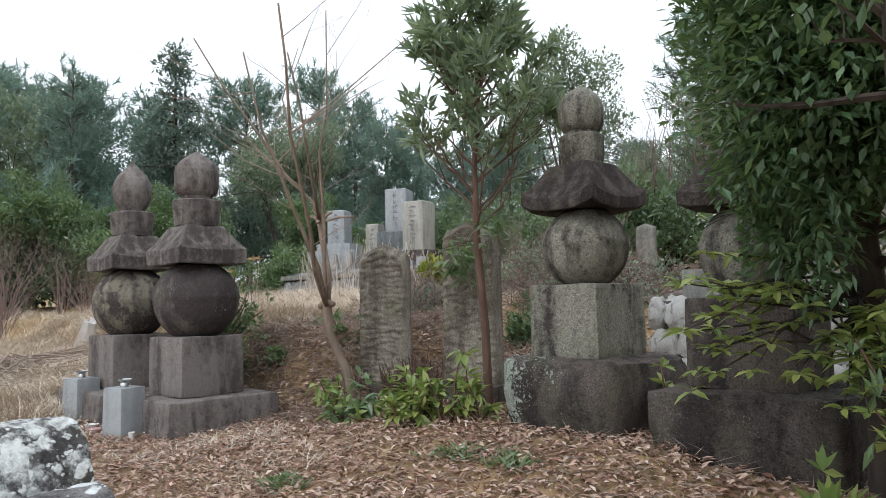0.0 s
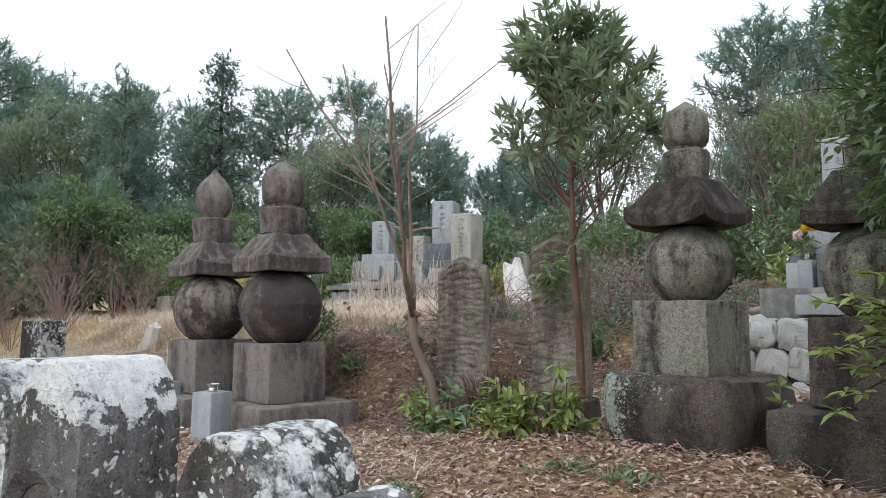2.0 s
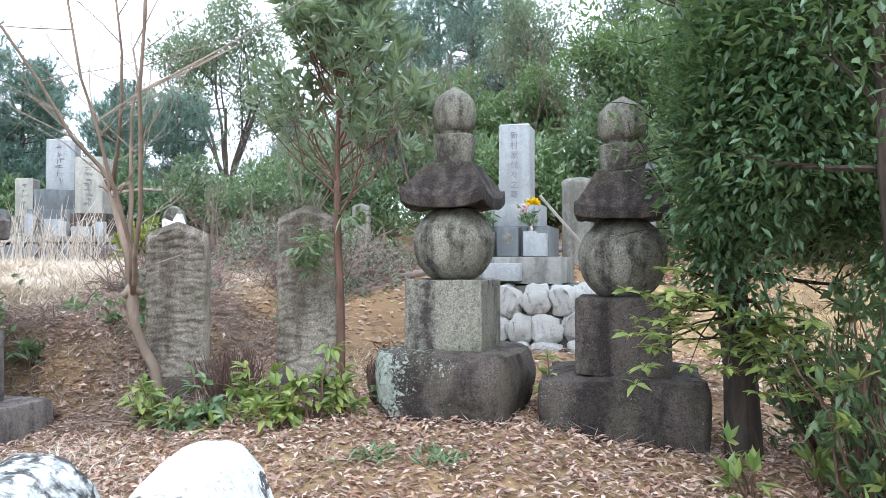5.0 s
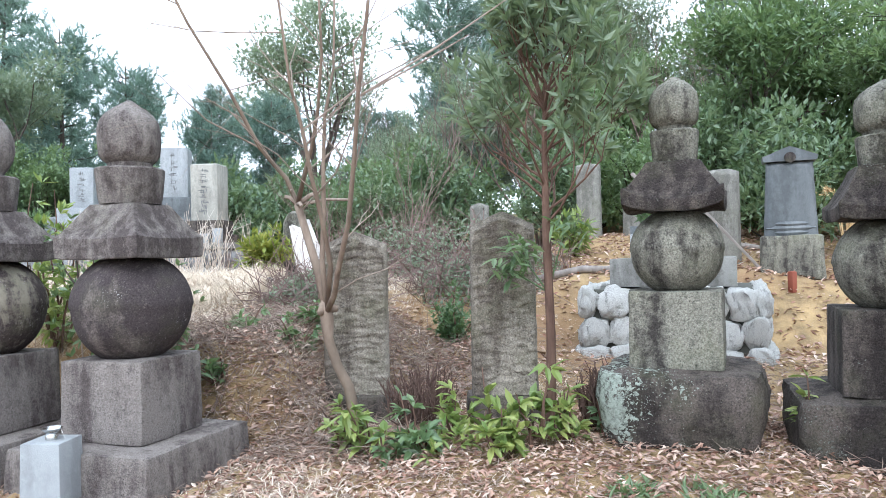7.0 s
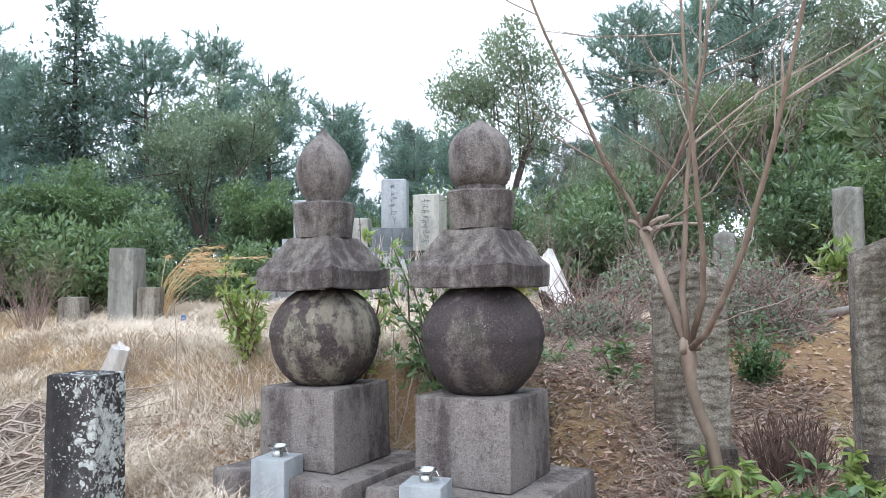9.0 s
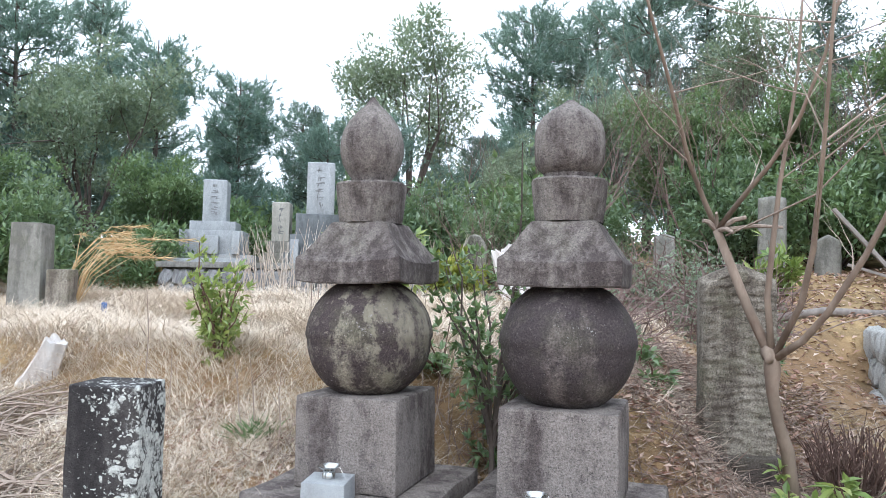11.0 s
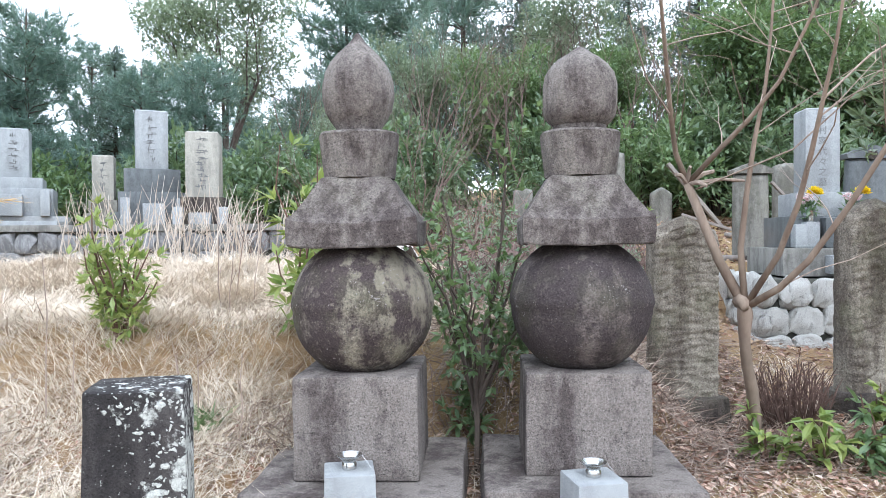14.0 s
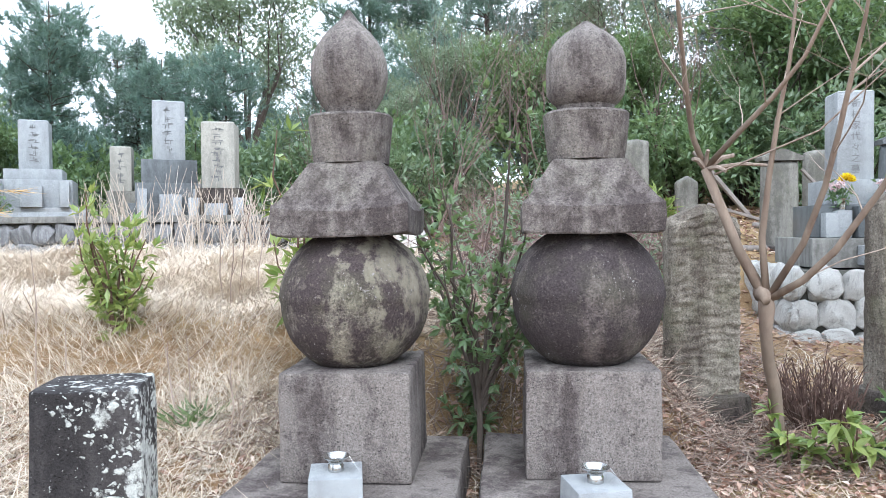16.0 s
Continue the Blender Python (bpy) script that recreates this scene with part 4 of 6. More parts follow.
# ---- graves on the walled terrace ----
TER = 1.54
wall_g = thing("terrace_wall", pose(-0.53, 12.05, 0.86, 0, 0, -38), "low grey cobble retaining wall with concrete coping", "wall", "", "structure")
box_part("core", 4.6, 0.3, 0.0, 0.6, M_MORTAR, wall_g, -0.6, 0.16)
cobble_face(wall_g, -2.9, 1.7, 0.0, 0.04, 0.58, 0.28, COBBLES_GREY, RG)
box_part("coping", 4.7, 0.42, 0.6, 0.69, M_CONCRETE, wall_g, -0.6, 0.12, "mossy concrete coping")
box_part("end_wall", 0.3, 3.6, 0.0, 0.6, M_CONCRETE, wall_g, 1.85, 1.9)
terrace = part("terrace_fill", block(6.2, 4.4, 0.62, 0.02, 1.0), M_SOIL)
terrace.matrix_world = wall_g.matrix_world @ pose(-1.1, 2.4, 0.03)
tagged(terrace, "level gravelled soil of the grave terrace", "ground", "", "structure")


def modern_grave(x, y, yaw, tiers, pillar, mat, label, rng, front=None, rows=6):
    """tiers: (width, depth, z0, z1, material); pillar: width, z0, z1."""
    t = thing("family_grave", pose(x, y, 0, 0, 0, yaw), label, "gravestone")
    for w, d, a, b, m in tiers:
        box_part("course", w, d, a, b - 0.003, m, t)
    w, a, b = pillar
    shaft = box_part("pillar", w, w, a, b, mat, t, 0, 0, "", 0.008)
    part("pillar_top", granite_cap(w, b, 0.03), mat, t)
    strokes(shaft, 0, -w / 2 - 0.004, b - 0.06, a + 0.1, w * 0.55, rows, rng)
    if front:
        fw, fd, fz0, fz1, off = front
        for sx in (-1, 1):
            box_part("vase_post", 0.13, 0.13, fz0, fz1, M_GRANITE, t, sx * fw, -off)
        box_part("incense_box", 0.3, 0.16, fz0, fz1 - 0.08, M_GRANITE, t, 0, -off)
    return t


modern_grave(-1.9, 15.17, -14, [(1.5, 1.1, 1.4, 1.72, M_GRANITE), (1.1, 0.9, 1.72, 2.15, M_GRANITE), (0.8, 0.7, 2.15, 2.32, M_GRANITE)], (0.42, 2.32, 3.07), M_GRANITE, "blue-grey granite family grave on stepped courses", RG, (0.45, 0, 1.72, 2.12, 0.55))
slab("granite_kerb", (-2.2, 14.0), -30, (1.5, 0.3), 0.85, 1.62, M_GRANITE, "pale granite front kerb of the terrace", "kerb", 0.01, 0.0, 1.0, 0, 0)
modern_grave(-0.33, 13.46, -14, [(1.15, 0.95, 1.5, 1.75, M_GRANITE_DARK), (0.95, 0.8, 1.75, 2.05, M_GRANITE_DARK), (0.78, 0.62, 2.05, 2.4, M_GRANITE_DARK)], (0.455, 2.4, 3.26), M_GRANITE, "tall granite grave on a dark polished base", RG, (0.38, 0, 1.5, 1.95, 0.55))
modern_grave(0.14, 12.52, -28, [(0.75, 0.65, 1.5, 1.72, M_PLINTH), (0.6, 0.5, 1.72, 1.95, M_PLINTH)], (0.46, 1.95, 2.87), M_CREAM, "cream weathered gravestone on rough base stones", RG, (0.3, 0, 1.5, 1.8, 0.42), 9)
modern_grave(-0.9, 13.9, -20, [(0.5, 0.45, 1.5, 1.75, M_PALE), (0.4, 0.36, 1.75, 1.95, M_PALE)], (0.3, 1.95, 2.6), M_CREAM, "small old pale gravestone with a rounded top", RG, None, 5)

# old pillars in the grass to the left
slab("stone_pillar", (-4.17, 10.3), -20, (0.36, 0.3), h1(-4.17, 10.3) - 0.05, 1.86, M_PALE, "tall old grey stone pillar in dry grass", "gravestone", 0.015, 0.006, 0.93, 4)
slab("stone_pillar", (-3.84, 10.05), -24, (0.25, 0.22), h1(-3.84, 10.05) - 0.05, 1.36, M_STELE, "short stone pillar with a gabled head in dry grass", "gravestone", 0.015, 0.006, 0.95, 6)
slab("stone_pillar", (-4.85, 10.5), -20, (0.34, 0.25), h1(-4.85, 10.5) - 0.05, 1.25, M_STELE, "small brown stone marker in dry grass", "gravestone", 0.03, 0.008, 0.85, 8)
slab("stone_pillar", (-3.3, 10.25), -24, (0.45, 0.3), h1(-3.3, 10.25) - 0.05, 0.98, M_STELE, "low broad brown stone marker in dry grass", "gravestone", 0.02, 0.01, 0.97, 10)
slab("vase_tube", (-3.4, 9.75), 0, (0.05, 0.05), h1(-3.4, 9.75) - 0.01, h1(-3.4, 9.75) + 0.13, M_PLASTIC_BLUE, "small blue plastic flower tube in grass", "vase", 0.012, 0, 1.1, 0, 0)
stele((1.1, 10.22), -20, h1(1.1, 10.22) - 0.05, 2.02 - h1(1.1, 10.22), 0.36, 0.2, 1.85 - h1(1.1, 10.22), M_OLD, "old mossy rounded gravestone behind a stump", 0.012, 11, 0.9, 2.2)


# ---- dead wood ----
def snag(base, top, r0, r1, mat, label, name="tree_stump", seed=1, jag=0.1):
    rng = np.random.RandomState(seed)
    b, t = Vector(base), Vector(top)
    bm = bmesh.new()
    n, lv = 18, 9
    ax = (t - b)
    side = ax.cross(Vector((0, 0, 1)))
    side = side.normalized() if side.length > 0.05 else Vector((1, 0, 0))
    oth = side.cross(ax).normalized()
    offs = [rng.uniform(-jag, jag) for _ in range(n)]
    rings = []
    for j in range(lv + 1):
        q = j / lv
        r = r0 + (r1 - r0) * q ** 0.6
        ring = []
        for k in range(n):
            a = k * math.tau / n
            fl = 1 + 0.22 * math.cos(3 * a + seed) * (1 - 0.5 * q) + 0.1 * math.cos(7 * a)
            p = b + ax * min(1.0, q * (1 + (offs[k] if q > 0.7 else 0))) + r * fl * (math.cos(a) * side + math.sin(a) * oth)
            ring.append(bm.verts.new(p))
        rings.append(ring)
    for x, y in zip(rings, rings[1:]):
        for k in range(n):
            bm.faces.new((x[k], x[(k + 1) % n], y[(k + 1) % n], y[k]))
    c = bm.verts.new(t - ax * 0.08)
    for k in range(n):
        bm.faces.new((rings[-1][k], rings[-1][(k + 1) % n], c))
    bmesh.ops.recalc_face_normals(bm, faces=bm.faces[:])
    return tagged(part(name, bm, mat), label, "dead wood")


snag((1.05, 8.87, h1(1.05, 8.87) - 0.05), (0.91, 9.07, 1.74), 0.19, 0.13, M_WHITEWOOD, "pale split leaning tree stump", "tree_stump", 3, 0.22)
snag((-3.72, 7.6, h1(-3.72, 7.6) - 0.05), (-3.58, 7.46, 0.82), 0.14, 0.075, M_WHITEWOOD, "bleached ragged tree stump", "tree_stump", 6, 0.3)
snag((0.7, 8.1, h1(0.7, 8.1)), (0.55, 8.0, h1(0.6, 8.05) + 0.25), 0.09, 0.04, M_BARK_DARK, "small dark rotten stump", "tree_stump", 9, 0.2)


def log(points, r, mat, label, name="fallen_log"):
    g = Geo()
    pts = []
    for (x, y, dz) in points:
        pts.append((x, y, h1(x, y) + r * 0.7 + dz))
    g.tube(pts, [r * (1 - 0.25 * k / (len(pts) - 1)) for k in range(len(pts))], 9)
    return tagged(gpart(name, g, mat, None, "", True), label, "log")


log([(*sw(5.45, 1.2), 0), (*sw(5.4, 1.9), 0.02), (*sw(5.3, 2.6), 0)], 0.055, M_GREYWOOD, "grey fallen log lying on the slope")
log([(*sw(7.0, 3.0), 0), (*sw(7.0, 3.8), 0.0), (*sw(6.9, 4.6), 0)], 0.045, M_GREYWOOD, "thin grey fallen log on the upper slope")
log([(*sw(3.4, -1.2), 0.02), (*sw(3.1, -0.6), 0.05), (*sw(2.7, -0.2), 0.0)], 0.05, M_BARK_DARK, "dark rotting branch on the bank")


def plank(a, b, w, t, label):
    a, b = Vector(a), Vector(b)
    bm = block(w, t, (b - a).length, 0.004, 1.0, 2, 0.003, 6)
    ob = part("wooden_plank", bm, M_GREYWOOD)
    ob.matrix_world = Matrix.Translation(a) @ (b - a).to_track_quat("Z", "Y").to_matrix().to_4x4()
    return tagged(ob, label, "plank")


plank((6.4, 8.0, h1(6.4, 8.0)), (5.85, 8.6, 2.45), 0.16, 0.05, "grey weathered board leaning among gravestones")
plank((6.3, 7.6, h1(6.3, 7.6)), (5.75, 8.3, h1(5.75, 8.3) + 0.25), 0.14, 0.04, "grey weathered board lying against a stone")
plank((5.55, 5.9, h1(5.55, 5.9)), (5.0, 6.55, 2.0), 0.07, 0.03, "narrow grey board leaning on a gravestone")
slab("clay_pot", (5.35, 5.35), 0, (0.07, 0.07), h1(5.35, 5.35) - 0.01, h1(5.35, 5.35) + 0.22, M_RED_POT, "small red clay tube vase in the ground", "vase", 0.02, 0, 1.05, 0, 0)


# ---- plants ----
def limb_curve(a, b, rng, bend=0.15, n=4):
    a, b = np.array(a, float), np.array(b, float)
    L = np.linalg.norm(b - a)
    out = [a]
    for k in range(1, n):
        q = k / n
        out.append(a + (b - a) * q + rng.normal(size=3) * bend * L * 0.25 + np.array([0, 0, bend * L * 0.5 * math.sin(q * math.pi)]))
    return [tuple(p) for p in out] + [tuple(b)]


def branch_tree(g, start, direction, length, radius, depth, rng, ends, sides=5, spread_a=0.55, up=0.15, kids=(2, 4), shrink=0.68):
    """Recursive limbs; ends gathers the tips with their directions."""
    d = np.array(direction, float)
    d /= np.linalg.norm(d)
    p = np.array(start, float)
    pts, rad = [tuple(p)], [radius]
    n = 3
    for k in range(n):
        d = d + rng.normal(size=3) * 0.12 + np.array([0, 0, up * 0.3])
        d /= np.linalg.norm(d)
        p = p + d * length / n
        pts.append(tuple(p))
        rad.append(radius * (1 - 0.45 * (k + 1) / n))
    g.tube(pts, rad, max(3, sides), False)
    if depth <= 0:
        ends.append((p, d))
        return
    for k in range(rng.randint(kids[0], kids[1] + 1)):
        q = rng.uniform(0.45, 1.0) if k else 1.0
        i = min(n, max(1, int(round(q * n))))
        nd = d + rng.normal(size=3) * spread_a + np.array([0, 0, up])
        branch_tree(g, pts[i], nd, length * shrink * rng.uniform(0.75, 1.15), rad[i] * 0.72, depth - 1, rng, ends, sides - 1, spread_a, up, kids, shrink)


def clumps(g, centers, rad, per, rng, length, width, droop=0.0, flat=0.8, outward=0.6):
    """Leaf clumps round each centre."""
    centers = np.asarray(centers, float)
    if not len(centers):
        return
    c = np.repeat(centers, per, axis=0)
    off = rng.normal(size=c.shape)
    off /= np.linalg.norm(off, axis=1, keepdims=True) + 1e-9
    r = rad * rng.uniform(0.15, 1.0, len(c))[:, None] ** 0.6
    pos = c + off * r * np.array([1, 1, flat])
    d = off * outward + rng.normal(size=c.shape) * 0.5 + np.array([0, 0, 0.25 - droop])
    g.leaves(pos, d, length, width, rng, 0.2, np.array([0, 0, 1.0]))


def make_pine(seed, h, width):
    rng = np.random.RandomState(seed)
    t = thing("pine_tree", pose(0, 0, 0), "tall blue-green pine with drooping needle tufts", "tree")
    g, nd = Geo(), Geo()
    lean = rng.normal(size=2) * 0.25
    trunk = [(lean[0] * q, lean[1] * q, h * q) for q in np.linspace(0, 1, 7)]
    g.tube(trunk, [0.15 * (1 - 0.85 * q) for q in np.linspace(0, 1, 7)], 8)
    tips, tdir = [], []
    z = h * 0.14
    while z < h * 0.97:
        q = z / h
        reach = width * (1.05 - q) ** 0.62 * (0.75 + 0.35 * math.sin(q * 9 + seed))
        for k in range(rng.randint(4, 7)):
            a = rng.uniform(0, math.tau)
            L = reach * rng.uniform(0.55, 1.15)
            b = np.array([lean[0] * q, lean[1] * q, z])
            e = b + np.array([math.cos(a) * L, math.sin(a) * L, L * rng.uniform(0.05, 0.45)])
            g.tube(limb_curve(b, e, rng, 0.12, 3), [0.035 * (1.1 - q) + 0.008, 0.022, 0.014, 0.006], 4, False)
            m = max(3, int(L * 10))
            for j in range(m):
                s = rng.uniform(0.3, 1.05)
                p = b + (e - b) * s + rng.normal(size=3) * np.array([0.2, 0.2, 0.14]) * (0.6 + 0.4 * L)
                tips.append(p)
                dd = (e - b) / (L + 1e-6) * 0.5 + rng.normal(size=3) * 0.4 + np.array([0, 0, 0.75])
                tdir.append(dd / np.linalg.norm(dd))
        z += h * rng.uniform(0.035, 0.055)
    tips, tdir = np.array(tips), np.array(tdir)
    k = 20
    c, d = np.repeat(tips, k, 0), np.repeat(tdir, k, 0)
    along = rng.uniform(0, 0.32, len(c))[:, None]
    c = c + d * along
    tip = c + d * 0.16 + rng.normal(size=c.shape) * 0.15
    nd.blades(c, tip, 0.04, rng)
    gpart("trunk", g, M_BARK_PINE, t)
    gpart("crown", nd, M_PINE, t, "dense blue-green needles")
    return t


def make_cypress(seed, h, width):
    rng = np.random.RandomState(seed)
    t = thing("cypress_tree", pose(0, 0, 0), "dark pointed cypress with open ragged branches", "tree")
    g, lv = Geo(), Geo()
    g.tube([(0, 0, h * q) for q in np.linspace(0, 1, 6)], [0.16 * (1 - 0.9 * q) for q in np.linspace(0, 1, 6)], 8)
    cs = []
    z = h * 0.1
    while z < h * 0.99:
        q = z / h
        reach = width * (1.02 - q) ** 0.8 * rng.uniform(0.7, 1.15)
        for k in range(rng.randint(3, 6)):
            a = rng.uniform(0, math.tau)
            L = reach * rng.uniform(0.5, 1.1)
            e = np.array([math.cos(a) * L, math.sin(a) * L, z + L * rng.uniform(-0.1, 0.25)])
            g.tube(limb_curve((0, 0, z), e, rng, 0.1, 3), [0.03, 0.02, 0.012, 0.005], 4, False)
            for s in np.linspace(0.25, 1.0, max(2, int(L * 5))):
                cs.append(np.array([0, 0, z]) + (e - np.array([0, 0, z])) * s + rng.normal(size=3) * 0.12)
        z += h * rng.uniform(0.025, 0.04)
    clumps(lv, cs, 0.3, 22, rng, 0.2, 0.075, 0.15, 0.7, 0.7)
    gpart("trunk", g, M_BARK_DARK, t)
    gpart("crown", lv, M_CEDAR, t, "dark scaly sprays")
    return t


def make_broadleaf(seed, h, width, mat, label, per=70, leaf_l=0.13, clump_r=0.4, low=0.25, depth=3, bark_mat=None):
    rng = np.random.RandomState(seed)
    t = thing("broadleaf_tree", pose(0, 0, 0), label, "tree")
    g, lv, ends = Geo(), Geo(), []
    g.tube([(0, 0, -0.1), (0.05, 0.02, h * low * 0.6), (0.0, 0.05, h * low)], [0.05 + h * 0.012, 0.04 + h * 0.01, 0.03 + h * 0.009], 8)
    for k in range(7):
        a = k * math.tau / 7 + rng.uniform(-0.4, 0.4)
        tilt = rng.uniform(0.25, 1.0)
        branch_tree(g, (0, 0.05, h * low * rng.uniform(0.7, 1.0)), (math.cos(a) * tilt * width / h * 1.5, math.sin(a) * tilt * width / h * 1.5, 1.0), h * 0.36, 0.02 + 0.006 * h, depth - 1, rng, ends, 5, 0.5, 0.12)
    cs = [e[0] for e in ends] + [e[0] - e[1] * 0.3 * rng.rand() * h * 0.2 for e in ends] + [e[0] - e[1] * rng.uniform(0.1, 0.24) * h + rng.normal(size=3) * 0.2 for e in ends]
    clumps(lv, cs, clump_r, per, rng, leaf_l, leaf_l * 0.42, 0.05)
    gpart("trunk", g, bark_mat or M_BARK_PINE, t)
    gpart("crown", lv, mat, t)
    return t


def make_bush(seed, h, r, mat, label, n=26, per=90, leaf_l=0.1, clump_r=0.28):
    rng = np.random.RandomState(seed)
    t = thing("evergreen_bush", pose(0, 0, 0), label, "bush")
    g, lv, cs = Geo(), Geo(), []
    for k in range(n):
        a, q = rng.uniform(0, math.tau), rng.uniform(0, 1) ** 0.6
        zz = h * rng.uniform(0.25, 1.0) * (1 - 0.35 * q * q)
        e = np.array([math.cos(a) * r * q, math.sin(a) * r * q, zz])
        g.tube(limb_curve((0.1 * math.cos(a), 0.1 * math.sin(a), -0.05), e, rng, 0.1, 3), [0.02, 0.015, 0.01, 0.005], 4, False)
        cs += [e, e * np.array([0.8, 0.8, 0.75])]
    clumps(lv, cs, clump_r, per, rng, leaf_l, leaf_l * 0.42, 0.0)
    gpart("branchwork", g, M_BARK_DARK, t)
    gpart("foliage", lv, mat, t)
    return t


def make_bare(seed, h, label, mat, depth=4, lean=0.5, kids=(2, 3), r=0.02, stems=4):
    rng = np.random.RandomState(seed)
    t = thing("bare_tree", pose(0, 0, 0), label, "tree")
    g, ends = Geo(), []
    for k in range(stems):
        a = rng.uniform(0, math.tau)
        branch_tree(g, (0, 0, -0.05), (math.cos(a) * lean * rng.rand(), math.sin(a) * lean * rng.rand(), 1), h * 0.33, r, depth, rng, ends, 4, 0.42, 0.22, kids, 0.72)
    gpart("branchwork", g, mat, t)
    return t


def place(src, spots, used):
    """The first spot takes the built tree itself, the rest copies. Spot: x, y, scale, turn."""
    for x, y, sc, turn in spots:
        m = Matrix.LocRotScale((x, y, h1(x, y) - 0.05), Euler((0, 0, radians(turn))), None)
        ob = src if not used else copy_thing(src, m)
        if not used:
            src.matrix_world = m
            used = True
        ob.scale = (sc, sc, sc)
    return used


pines = [make_pine(s, 9.0, 3.9) for s in (11, 12, 13)]
cyp = [make_cypress(s, 8.6, 2.6) for s in (21, 22)]
broad = [make_broadleaf(31, 6.0, 2.2, M_LEAF_MID, "broad evergreen tree with bright crowded leaves", 60, 0.2, 0.5, 0.16),
         make_broadleaf(33, 8.5, 2.6, M_LEAF_OLIVE, "tall dull-green tree with an airy rounded crown", 84, 0.19, 0.6, 0.26)]
bush = [make_bush(41, 2.4, 1.3, M_LEAF_BUSH, "dense dark-green evergreen bush", 34, 90, 0.16, 0.36), make_bush(43, 2.2, 1.1, M_LEAF_MID, "rounded mid-green evergreen bush", 32, 90, 0.16, 0.34)]
place(pines[0], [(-5.2, 26.8, 0.99, 0), (-15.2, 23.9, 0.93, 40), (-1, 29, 0.55, 80), (-22, 27, 1.07, 10), (8.5, 30, 0.58, 150), (-11.5, 27, 0.95, 200)], False)
place(pines[1], [(-8.7, 15.8, 0.65, 20), (-10.9, 20.5, 0.75, 100), (-0.9, 22, 0.54, 0), (6.5, 21.5, 0.46, 230), (-18, 20, 1.04, 60), (13, 22, 1.15, 300)], False)
place(pines[2], [(-6.3, 22.5, 0.85, 30), (-3, 24.5, 0.78, 120), (1.8, 27.5, 0.63, 200), (11, 26.5, 1.10, 75), (-14, 18, 0.88, 250), (3.4, 24.5, 0.55, 10), (-9.4, 23, 0.79, 320), (2.3, 18.2, 0.46, 60), (-1.2, 18.9, 0.55, 140), (0.6, 17.4, 0.42, 280), (-17, 24.5, 1.03, 170), (14.5, 27, 1.16, 45)], False)
place(cyp[0], [(-7.2, 18.5, 0.88, 0), (0.9, 20.5, 0.54, 50), (16, 17, 0.88, 100), (20, 13, 1.06, 150), (12.5, 18.5, 1.0, 200), (-12.5, 23.5, 0.95, 220)], False)
place(cyp[1], [(-9.8, 18, 0.74, 0), (14.5, 13.5, 0.76, 70), (18, 8.5, 0.73, 130), (16.5, 11, 0.83, 20), (15, 5.5, 0.82, 300)], False)
place(broad[0], [(8.9, 8.9, 0.76, 0), (9.2, 12.4, 0.62, 200), (7.6, 14, 0.74, 90), (10.6, 9.8, 0.62, 170), (-8.6, 14.2, 0.55, 30), (-6, 14.8, 0.48, 60), (11.8, 7.6, 0.66, 250), (-2.9, 16.6, 0.5, 140), (9.3, 6.8, 0.60, 15)], False)
place(broad[1], [(4.2, 21.9, 0.90, 0), (7.8, 17.2, 0.58, 80), (5, 16.5, 0.41, 170), (11, 14.8, 0.7, 300), (-4.4, 19.5, 0.68, 210), (-11, 16.8, 0.70, 90), (13.2, 10.2, 0.77, 20)], False)
place(bush[0], [(1.9, 14.4, 1.0, 0), (-3.2, 17.0, 0.95, 40), (4.6, 13.2, 1.0, 90), (6.9, 11.6, 1.05, 130), (8.2, 9.2, 1.0, 180), (3.0, 12.6, 0.8, 220), (0.6, 15.5, 1.0, 260), (7.5, 7.2, 0.9, 10), (8.6, 5.2, 0.95, 70), (-4.4, 13.4, 0.75, 160), (6.2, 10.9, 0.8, 300), (-12, 15.5, 1.0, 15), (-9.4, 14.4, 1.15, 60), (-8.0, 14.9, 1.1, 110), (-11.2, 13.6, 1.2, 190), (-13, 12.6, 1.3, 270), (-7.0, 14.2, 0.95, 330)], False)
place(bush[1], [(-5.4, 12.6, 0.8, 0), (-3.1, 14.6, 0.72, 90), (5.6, 14.9, 1.1, 150), (2.6, 15.9, 1.0, 270), (9.6, 11.0, 1.1, 330), (-6.6, 16.5, 1.0, 30), (9.8, 3.8, 1.1, 60), (-9.6, 15.4, 1.2, 120), (-1.2, 17.0, 1.1, 200), (8.4, 12.8, 1.3, 250), (10.4, 8.2, 1.3, 300), (7.0, 9.6, 0.9, 340), (12.2, 5.4, 1.4, 45), (3.9, 15.2, 1.3, 100)], False)
bare = [make_bare(51, 4.5, "leafless purple-brown tree with fine twigs", M_TWIG_RED, 4, 0.5, (2, 3), 0.03, 4), make_bare(52, 2.2, "tangle of leafless brown brushwood", M_TWIG_RED, 3, 0.9, (2, 3), 0.011, 10)]
place(bare[0], [(7.0, 13.3, 1.2, 0), (9.0, 15.4, 1.5, 60), (3.5, 11.8, 0.8, 120), (4.4, 17.5, 1.3, 200), (10.6, 12.2, 1.4, 280), (1.9, 11.9, 0.62, 330), (6.4, 11.9, 1.15, 40), (8.1, 10.7, 1.15, 170), (5.3, 13.9, 1.3, 90), (9.4, 9.4, 1.2, 230)], False)
